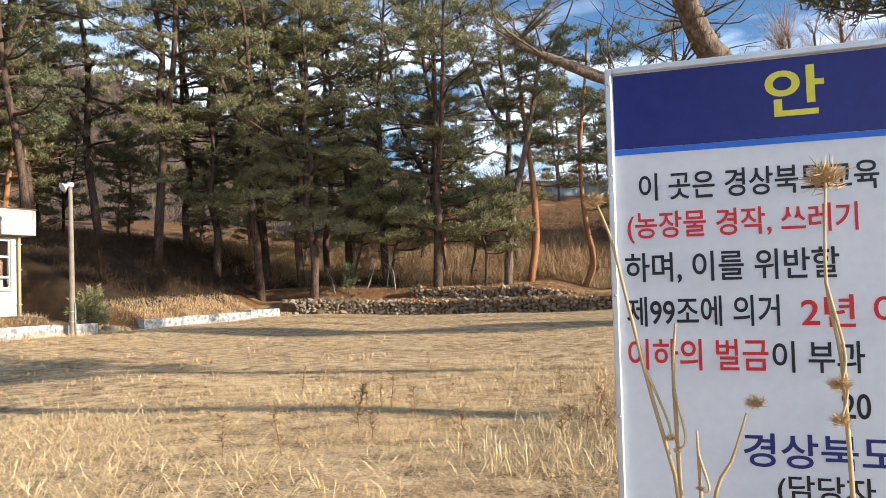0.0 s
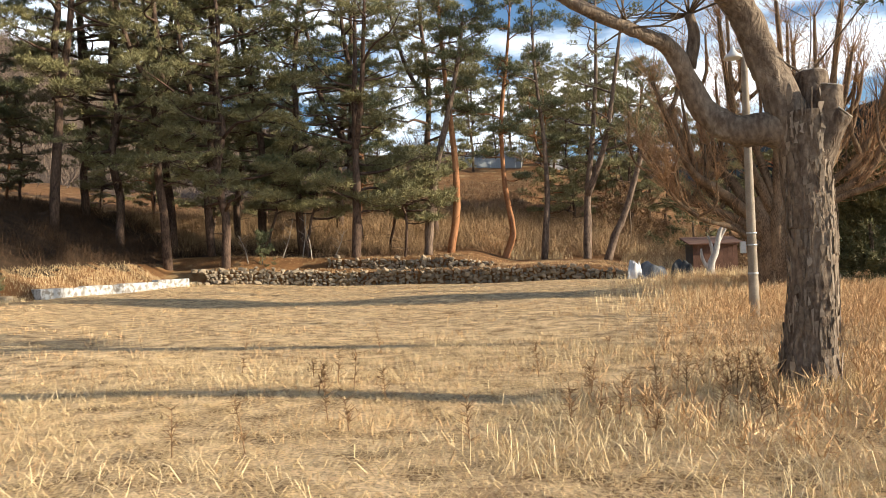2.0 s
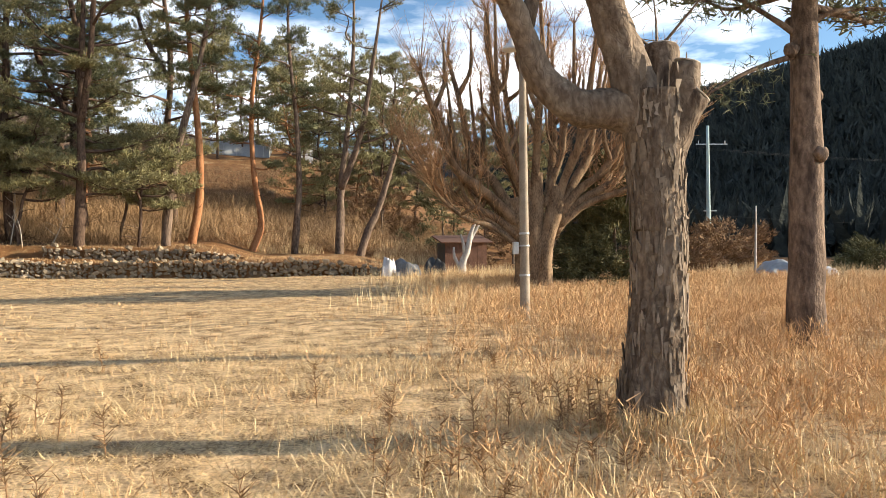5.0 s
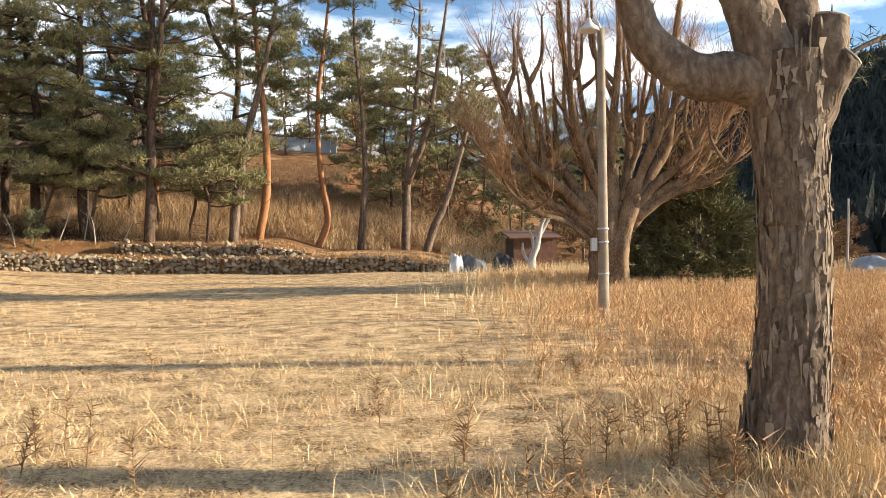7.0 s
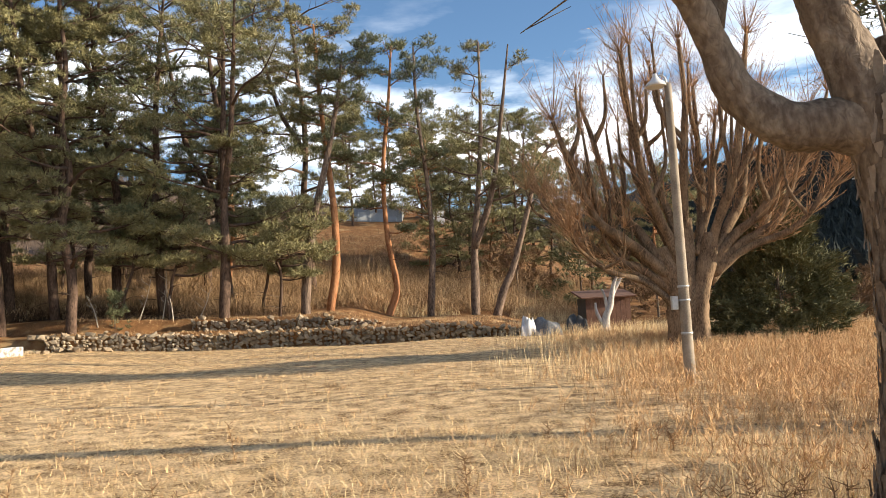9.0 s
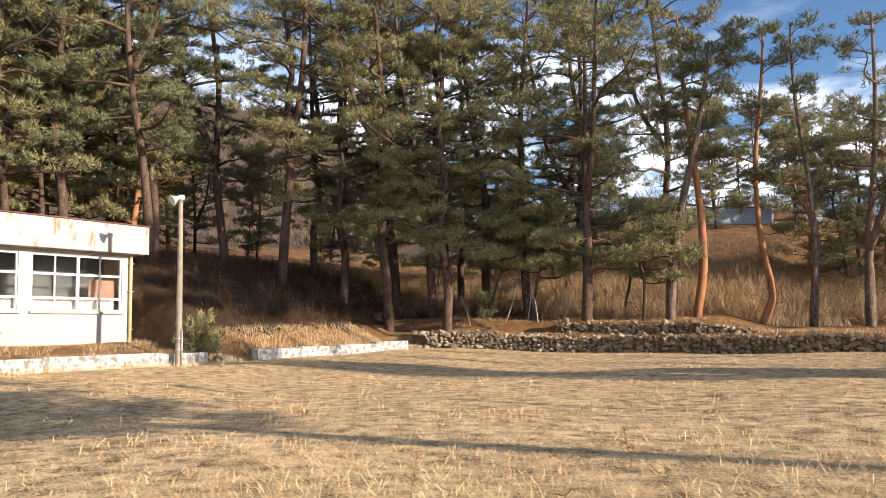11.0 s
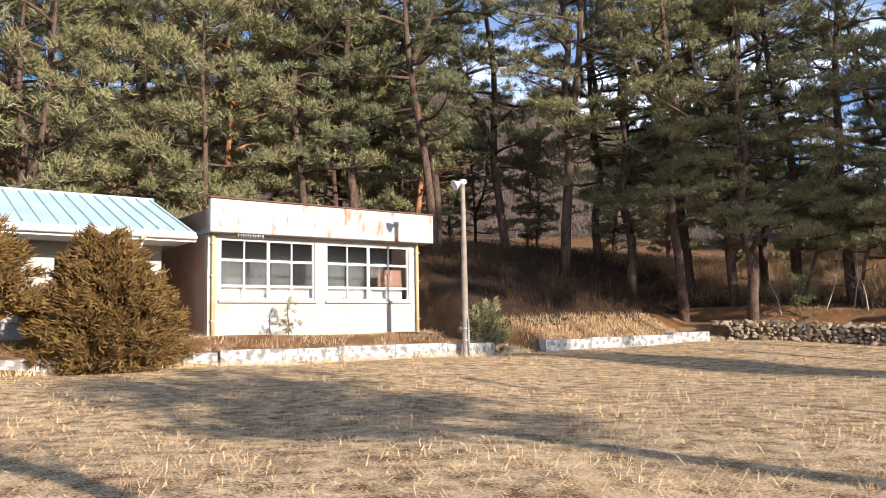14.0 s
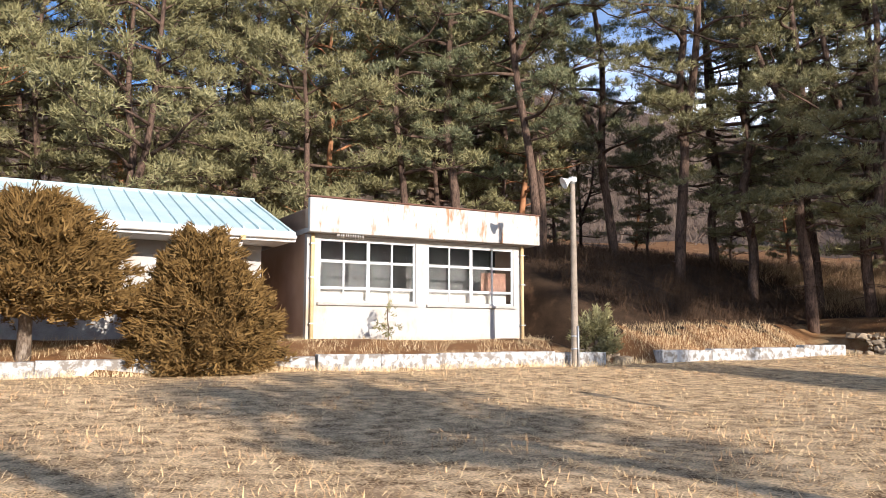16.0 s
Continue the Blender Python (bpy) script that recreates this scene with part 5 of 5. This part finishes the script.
def words(body, x0, x1, z, height, mat, bold=0.012):
    """Lettering from x0 to x1 with its foot at z."""
    cu = bpy.data.curves.new("lettering", "FONT")
    cu.body, cu.size, cu.offset, cu.extrude = body, 1.0, bold, 0.0003
    cu.materials.append(mat)
    ob = new("lettering", cu)
    bpy.context.view_layer.update()
    w, h = max(ob.dimensions.x, 0.01), max(ob.dimensions.y, 0.01)
    low = min(c[1] for c in ob.bound_box)
    left = min(c[0] for c in ob.bound_box)
    sx, sy = (x1 - x0) * 1.05 / w, height / h
    ob.parent = sign
    ob.matrix_local = pose(x0 * 1.05 - left * sx, -0.0012, z + 0.010 - low * sy, 90, 0, 0) @ Matrix.Diagonal((sx, sy, 1, 1))
    return ob


words("안", 0.262, 0.352, 1.612, 0.086, M_YELLOW, 0.02)
words("이 곳은 경상북도교육", 0.052, 0.425, 1.478, 0.050, M_BLACKTEXT)
words("(농장물 경작, 쓰레기", 0.030, 0.392, 1.402, 0.056, M_REDTEXT)
words("하며, 이를 위반할", 0.024, 0.362, 1.328, 0.056, M_BLACKTEXT)
words("제99조에 의거", 0.024, 0.270, 1.250, 0.054, M_BLACKTEXT)
words("2년 이", 0.302, 0.452, 1.246, 0.056, M_REDTEXT)
words("이하의 벌금", 0.024, 0.250, 1.172, 0.056, M_REDTEXT)
words("이 부과", 0.256, 0.392, 1.170, 0.054, M_BLACKTEXT)
words("20", 0.355, 0.397, 1.094, 0.042, M_BLACKTEXT)
words("경상북도", 0.205, 0.435, 1.008, 0.058, M_NAVYTEXT)
words("(담당자", 0.255, 0.398, 0.945, 0.052, M_BLACKTEXT)

# dried thistles before the sign
rt = np.random.default_rng(12)


def thistle(pts, heads, label):
    near_path = Vector((-0.044, 0.062, 1.363))
    pts = [near_path + (Vector(p) - near_path) * 0.74 for p in pts]
    pts[0].z = 0.0
    heads = [(*(near_path + (Vector(hd[:3]) - near_path) * 0.74), hd[3] * 0.74, hd[4]) for hd in heads]
    x, y = pts[0][0], pts[0][1]
    root = empty("dried_thistle", Matrix.Translation((x, y, ground_z(x, y))), label, "plant")
    rel = [(p[0] - x, p[1] - y, p[2]) for p in pts]
    lp = smooth_path(rel, 16)
    tubes("stem", [(lp, lerp_radii(0.0034, 0.0014, 16), 7, 0.1)], M_THISTLE, root)
    for (hx, hy, hz, r, frm) in heads:
        hd = Vector((hx - x, hy - y, hz))
        if frm is not None:
            s = lp[frm]
            tubes("side_stem", [(smooth_path([s, s.lerp(hd, 0.5) + Vector((0.01, 0, -0.02)), hd], 8), lerp_radii(0.002, 0.0012, 8), 5, 0)], M_THISTLE, root)
        d = rt.normal(size=(110, 3))
        d[:, 2] = np.abs(d[:, 2]) * 0.7 + 0.1
        c = np.array(hd) + d / np.linalg.norm(d, axis=1, keepdims=True) * r * 0.3
        v, f = sprays(c, d, rt, 3, r * 0.9, r * 0.10, 0.35)
        mesh_of("seed_head", v, f, M_THISTLE, root, "tufted straw-coloured seed head")



thistle([(-0.12, 1.38, 0.0), (-0.13, 1.38, 0.7), (-0.142, 1.38, 1.02), (-0.155, 1.38, 1.10), (-0.18, 1.38, 1.21), (-0.205, 1.38, 1.34), (-0.225, 1.38, 1.44), (-0.246, 1.38, 1.50)], [(-0.248, 1.38, 1.50, 0.016, None), (-0.148, 1.375, 1.12, 0.008, 9)], "tall dry thistle stalk with a tufted head")
thistle([(0.11, 1.38, 0.0), (0.10, 1.38, 0.8), (0.103, 1.38, 1.03), (0.102, 1.38, 1.18), (0.10, 1.38, 1.25), (0.088, 1.38, 1.34), (0.09, 1.38, 1.42), (0.096, 1.38, 1.50)], [(0.096, 1.38, 1.505, 0.027, None), (0.096, 1.365, 1.20, 0.016, 11), (0.092, 1.36, 1.15, 0.013, 10)], "dry thistle stalk with several tufted heads")
thistle([(-0.10, 1.40, 0.0), (-0.10, 1.40, 0.85), (-0.088, 1.38, 1.03), (-0.06, 1.38, 1.09), (-0.035, 1.38, 1.16)], [(-0.022, 1.38, 1.172, 0.014, None)], "thin dry thistle stalk with one head")
thistle([(-0.145, 1.40, 0.0), (-0.14, 1.39, 1.0), (-0.14, 1.38, 1.21), (-0.132, 1.38, 1.30)], [(-0.14, 1.38, 1.10, 0.006, 9)], "thin dry stalk beside the sign")
thistle([(-0.11, 1.42, 0.0), (-0.11, 1.40, 0.9), (-0.11, 1.39, 1.13)], [(-0.11, 1.39, 1.04, 0.006, 12)], "short thin dry stalk beside the sign")

# dry grass and weeds of the field
rg = np.random.default_rng(77)


def blade_field(name, pts, height, width, lean, mat, label, bend=0.25, strip=False):
    """One curved blade of two triangles at every point."""
    n = len(pts)
    x, y = pts[:, 0], pts[:, 1]
    z = land(x, y) - 0.01
    a = rg.uniform(0, 2 * np.pi, n)
    b = rg.uniform(0, 2 * np.pi, n)
    h = height * rg.uniform(0.45, 1.35, n)
    ln = np.abs(rg.normal(size=n)) * lean if lean < 0.9 else rg.uniform(0.5, 1.0, n) * 1.5
    w = np.broadcast_to(width, n) * rg.uniform(0.7, 1.3, n)
    P = np.stack([x, y, z], -1)
    side = np.stack([np.cos(a), np.sin(a), np.zeros(n)], -1) * (w / 2)[:, None]
    out = np.stack([np.cos(b), np.sin(b), np.zeros(n)], -1)
    run, up = h * np.sin(np.minimum(ln, 1.45)), h * np.cos(np.minimum(ln, 1.45))
    up1 = np.array([0, 0, 1.0])
    tip = P + out * (run + h * bend * rg.uniform(0, 1, n))[:, None] + up1 * up[:, None]
    if not strip:
        V, F = np.stack([P - side, P + side, tip], 1).reshape(-1, 3), np.arange(n * 3).reshape(-1, 3)
    else:
        mid = P + out * (run * 0.42)[:, None] + up1 * (up * 0.68)[:, None]
        V = np.stack([P - side, P + side, mid + side * 0.8, mid - side * 0.8, tip], 1).reshape(-1, 3)
        base = np.arange(n)[:, None] * 5
        F = np.concatenate([base + np.array([0, 1, 2]), base + np.array([0, 2, 3]), base + np.array([3, 2, 4])], 1).reshape(-1, 3)
    return tagged(mesh_of(name, V, F, mat), label, "grass", kind="stuff")


def scatter(n, x0, x1, y0, y1, keep):
    p = np.stack([rg.uniform(x0, x1, n), rg.uniform(y0, y1, n)], -1)
    return p[rg.uniform(0, 1, n) < keep(p[:, 0], p[:, 1])]


def patchy(x, y, s=1.0, k=0.0):
    return 0.5 + 0.25 * np.sin(x * 1.7 * s + 2.1 * np.sin(y * 0.9 * s + k)) + 0.25 * np.sin(y * 2.3 * s + 1.7 * np.sin(x * 1.3 * s + 1 + k))


def in_field(x, y):
    return (x > -25.6 + 0.1 * (y - 16.7)) & ((y < wall_y(x) - 0.2) | (x > -1.0))


def near(x, y, full, power):
    d = np.hypot(x + 2.5, y - 3.5)
    return np.minimum(1, (full / np.maximum(d, 0.1)) ** power)


p = scatter(2300000, -26, 18, -3, 46, lambda x, y: in_field(x, y) * near(x, y, 6.0, 1.4) * np.clip(1.5 * patchy(x, y, 0.8) * patchy(x, y, 2.6, 5) + 0.35 * patchy(x, y, 7.1, 2) + 0.1, 0.3, 1))
d = np.hypot(p[:, 0] + 2.5, p[:, 1] - 3.5)
blade_field("dry_grass", p, 0.055 + 0.04 * patchy(p[:, 0], p[:, 1], 2.1, 1) + 0.0010 * d, 0.0048 + 0.0005 * d, 1.05, M_GRASS, "short matted straw-coloured grass over the whole field")
p = scatter(620000, -9, 6, 2.5, 14.5, lambda x, y: near(x, y, 5.0, 1.3) * np.clip(1.3 * patchy(x, y, 1.7, 6) * patchy(x, y, 5.2, 1) + 0.25, 0.1, 1))
blade_field("matted_straw", p, 0.075 + 0.05 * patchy(p[:, 0], p[:, 1], 1.9, 3), 0.0048, 1.05, M_GRASS, "matted fine dry grass along the walk")
p = scatter(620000, -26, 18, -3, 46, lambda x, y: in_field(x, y) * near(x, y, 6.0, 1.4) * np.clip(1.2 - 1.1 * patchy(x, y, 1.4, 3), 0.15, 1))
d = np.hypot(p[:, 0] + 2.5, p[:, 1] - 3.5)
blade_field("leaf_litter", p, 0.022 + 0.0012 * d, 0.012 + 0.0008 * d, 1.3, M_WEED, "crumbled brown leaf litter between the grass")
p = scatter(24000, -26, 12, 1, 42, lambda x, y: in_field(x, y) * near(x, y, 7.0, 1.1) * (patchy(x, y, 3.3, 4) > 0.62))
blade_field("grass_tufts", p, 0.085, 0.006 + 0.0003 * np.hypot(p[:, 0] + 2.5, p[:, 1] - 3.5), 0.6, M_GRASS, "taller pale tufts standing out of the short grass")
p = scatter(150000, -9, 9, 2, 16, lambda x, y: near(x, y, 6.0, 1.6) * (patchy(x, y, 0.55, 4) > 0.45) * 0.8 * (0.35 + 0.65 * (x > -2)))
blade_field("flattened_straw", p, 0.24, 0.006, 1.3, M_STRAW, "long pale straw lying flattened in swathes", 0.5, True)
p = scatter(170000, -24, 10, 2, 40, lambda x, y: in_field(x, y) * near(x, y, 7.0, 1.2) * ((patchy(x, y, 0.9, 7) > 0.62) * 0.7 + (patchy(x, y, 3.1, 3) > 0.8) * 0.6))
d = np.hypot(p[:, 0] + 2.5, p[:, 1] - 3.5)
blade_field("withered_weeds", p, 0.10, 0.008 + 0.0006 * d, 0.7, M_WEED, "low withered reddish-brown weeds in the grass")
p = scatter(90000, -7.5, 0.5, 2.6, 8.0, lambda x, y: (patchy(x, y, 1.1, 8) > 0.42) * (0.3 + 0.7 * patchy(x, y, 4.3, 2)) * 0.7)
blade_field("fallen_leaves", p, 0.028, 0.013, 1.2, M_BRUSH, "brown fallen leaves and bits between the near grass")
rq = random.Random(31)
for i in range(64):
    x, y = (rq.uniform(-1.6, 0.2), rq.uniform(7.0, 9.6)) if i < 34 else (rq.uniform(-7, 3.5), rq.uniform(5.5, 13))
    root = empty("dead_weed", Matrix.Translation((x, y, ground_z(x, y))), "dead branching brown weed standing in the grass", "weed", "dead weeds in the field")
    its, h = [], rq.uniform(0.16, 0.42)
    top = Vector((rq.uniform(-0.08, 0.08), rq.uniform(-0.08, 0.08), h))
    its.append(([Vector((0, 0, -0.05)), top * 0.5, top], [0.005, 0.004, 0.002], 5, 0))
    for k in range(30):
        s = top * rq.uniform(0.2, 1.0)
        its.append(([s, s + Vector((rq.uniform(-0.09, 0.09), rq.uniform(-0.09, 0.09), rq.uniform(-0.01, 0.08)))], [0.0038, 0.002], 3, 0))
    tagged(tubes("stalk", its, M_DEADWEED, root), kind="stuff")
p = scatter(70000, -2, 20, 8, 44, lambda x, y: step(-1.5, 2.5, x - 0.04 * (y - 16)) * (0.3 + 0.7 * patchy(x, y, 0.7, 3)) * (0.25 + 0.75 * step(34, 18, y)))
d = np.hypot(p[:, 0] + 2.5, p[:, 1] - 3.5)
blade_field("tall_weeds", p, 0.36, 0.005 + 0.00045 * d, 0.42, M_WEED, "tall brown weed stalks around the lamp post", 0.1)
p = scatter(30000, -3, 20, 20, 44, lambda x, y: step(-3, 1, x) * 0.6)
blade_field("tall_straw", p, 0.46, 0.013, 0.18, M_STRAW, "tall pale straw before the huts", 0.15)
p = scatter(26000, -2.5, 16, 6.0, 34, lambda x, y: step(-2.0, 3.0, x - 0.02 * (y - 12)) * (patchy(x, y, 1.1, 2) > 0.42) * (0.3 + 0.7 * patchy(x, y, 2.9, 6)) * (np.hypot(x - 0.5, y - 8.7) > 0.45))
d = np.hypot(p[:, 0] + 2.5, p[:, 1] - 3.5)
c = np.repeat(np.stack([p[:, 0], p[:, 1], land(p[:, 0], p[:, 1])], -1), 3, axis=0)
c[:, 2] += rg.uniform(0.04, 0.34, len(c))
c[:, :2] += rg.normal(size=(len(c), 2)) * 0.03
v, f = sprays(c, np.tile([0, 0, 1.0], (len(c), 1)), rg, 7, 0.13, 0.010, 0.6)
tagged(mesh_of("weed_plumes", v, f, M_WEED), "feathery brown seed heads of withered weeds", "weeds", kind="stuff")
p = scatter(42000, -3.5, 7, 4.5, 11.5, lambda x, y: step(-3.2, 1.5, x) * (patchy(x, y, 1.25, 3) > 0.5) * (0.25 + 0.75 * patchy(x, y, 4.7, 1)) * (np.hypot(x - 0.5, y - 8.7) > 0.4))
blade_field("yellow_grass_clumps", p, 0.26, 0.006, 0.75, M_STRAW, "bent yellow grass clumps among the weeds near the tree", 0.55, True)
p = scatter(9000, 0.0, 1.0, 8.1, 9.2, lambda x, y: (np.hypot(x - 0.5, y - 8.7) > 0.24) & (np.hypot(x - 0.5, y - 8.7) < 0.5))
blade_field("grass_at_the_trunk", p[:2600], 0.20, 0.008, 0.35, M_GRASS, "dry grass tufts round the trunk of the pruned tree")
p = scatter(13000, -28, -22, 28.3, 39, lambda x, y: (x > -27.2) & (x < -24.75 + 0.175 * (y - 28.7)))
blade_field("straw_strip", p, 0.25, 0.010, 0.7, M_STRAW, "tall pale straw behind the concrete edging", 0.15)
p = scatter(16000, -29.6, -25.6, -4, 28, lambda x, y: (x < -26.2 + 0.1 * (y - 16.7)) & (x > -29.4 + 0.09 * (y - 18.4)) & (patchy(x, y, 1.3, 1) > 0.35))
blade_field("terrace_grass", p, 0.2, 0.009, 0.75, M_STRAW, "dry grass clumps on the terrace before the school")
p = scatter(14000, -26.4, -24.2, 4, 28, lambda x, y: np.abs(x + 25.65 - 0.1 * (y - 16.7)) < 0.28)
blade_field("kerb_grass", p, 0.20, 0.014, 0.35, M_STRAW, "dry grass along the foot of the kerb")

# brush on the banks
p = scatter(26000, -46, 3, 29, 86, lambda x, y: (((y > np.where(x > -13, 50.8, wall_y(x) + 4.2)) & (x < 1.5)) | ((x < -27) & (y > 30))) * (0.25 + 0.75 * patchy(x, y, 0.6, 5)) * np.where(y < 50, 0.9, 0.45))
# brush on the shaded bank gets the twig colour with shade painted in
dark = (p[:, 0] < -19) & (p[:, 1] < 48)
for name, sel, mat, label in (("brush", ~dark, M_BRUSH, "tangled orange-brown brush covering the bank"), ("dark_brush", dark, M_SHADE_BRUSH, "dead brush on the bank with shade put into its colour")):
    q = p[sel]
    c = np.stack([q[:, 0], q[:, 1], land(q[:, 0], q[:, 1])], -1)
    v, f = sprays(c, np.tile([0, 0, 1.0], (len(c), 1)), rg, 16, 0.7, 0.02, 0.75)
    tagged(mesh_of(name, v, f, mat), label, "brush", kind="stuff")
p = scatter(9000, -34, 4, 44, 66, lambda x, y: (y > np.where(x > -13, 51.2, wall_y(x) + 5.0)) * (0.2 + 0.8 * patchy(x, y, 0.45, 2)) * np.where((x < -19) & (y < 48), 0.15, 0.9))
c = np.stack([p[:, 0], p[:, 1], land(p[:, 0], p[:, 1])], -1)
v, f = sprays(c, np.tile([0, 0, 1.0], (len(c), 1)), rg, 18, 1.15, 0.022, 0.65)
tagged(mesh_of("tall_scrub", v, f, M_SCRUB), "tall orange-brown leafless scrub under the pines", "brush", kind="stuff")
rs = random.Random(44)
for i in range(46):
    x = rs.uniform(-24.6, -17.5) if i < 30 else rs.uniform(-27.5, -25.0)
    y = (float(wall_y(x)) + rs.uniform(-0.6, 0.9)) if i < 30 else rs.uniform(27.4, 28.6)
    s = rs.uniform(0.22, 0.55)
    ob = new("boulder", STONES[i % 10])
    ob.matrix_world = Matrix.LocRotScale((x, y, ground_z(x, y) + s * 0.2), Euler((rs.uniform(-0.4, 0.4), rs.uniform(-0.4, 0.4), rs.uniform(0, 6))), (s * 1.3, s, s * 0.8))
    tagged(ob, "loose grey-brown boulder at the foot of the bank", "rock", "boulders at the bank")
for i, (x, y, L2, a) in enumerate([(-20.5, 43.6, 2.2, 0.9), (-18.8, 43.9, 1.8, 2.1), (-19.6, 44.4, 2.6, 1.4), (-22.0, 42.4, 1.6, 2.5), (-17.6, 44.2, 1.6, 0.6)]):
    root = empty("dead_branch", Matrix.Translation((x, y, ground_z(x, y))), "bare grey dead branch stuck upright on the bank", "branch", "dead branches on the bank")
    e = Vector((math.cos(a) * L2 * 0.5, 0.1, L2))
    limb([(0, 0, -0.1), e * 0.5 + Vector((0.1, 0, 0)), e], 0.035, 0.012, 8, 6, 0.1, "stem", M_CUT, root)
    for k in range(4):
        b = e * (0.35 + 0.15 * k)
        limb([b, b + Vector((rs.uniform(-0.3, 0.3), 0, 0.2)), b + Vector((rs.uniform(-0.6, 0.6), rs.uniform(-0.2, 0.2), rs.uniform(0.1, 0.6)))], 0.016, 0.006, 5, 4, 0, "side_twig", M_CUT, root)
p = scatter(30000, -12, 2, 44.5, 60, lambda x, y: (y > 50.6) * (patchy(x, y, 0.5, 9) > 0.5) * (x > -9))
blade_field("bank_straw", p, 0.55, 0.022, 0.25, M_STRAW, "pale dry grass on the bank under the pines", 0.2)
p = scatter(16000, -24, -1, 40.5, 47, lambda x, y: (y > wall_y(x) + 0.5) * 0.7)
blade_field("bank_stubble", p, 0.12, 0.02, 0.6, M_WEED, "short brown stubble on the terraces")

# woods on the far hills
p = scatter(8500, -420, 30, 62, 420, lambda x, y: (np.hypot(x + 5, y - 10) > 92) * (x + 0.33 * y < 62))
p2s = scatter(2500, -420, -75, -160, 90, lambda x, y: (x < -88))
p = np.concatenate([p, p2s])
c = np.stack([p[:, 0], p[:, 1], land(p[:, 0], p[:, 1]) + 0.3], -1)
v, f = sprays(c, np.tile([0, 0, 1.0], (len(c), 1)), rg, 24, 3.0, 0.10, 0.6)
tagged(mesh_of("bare_woods", v, f, M_BAREWOOD), "leafless grey-brown woods on the far hill", "woods", kind="stuff")
p = scatter(14000, 30, 420, 40, 520, lambda x, y: (x + 0.33 * y > 70) & (x > 36))
c = np.stack([p[:, 0], p[:, 1], land(p[:, 0], p[:, 1]) + 0.5], -1)
v, f = sprays(c, np.tile([0, 0, 1.0], (len(c), 1)), rg, 9, 5.0, 1.5, 0.45)
tagged(mesh_of("dark_woods", v, f, M_MOUNTAIN), "dark conifer woods on the shaded mountain", "woods", kind="stuff")
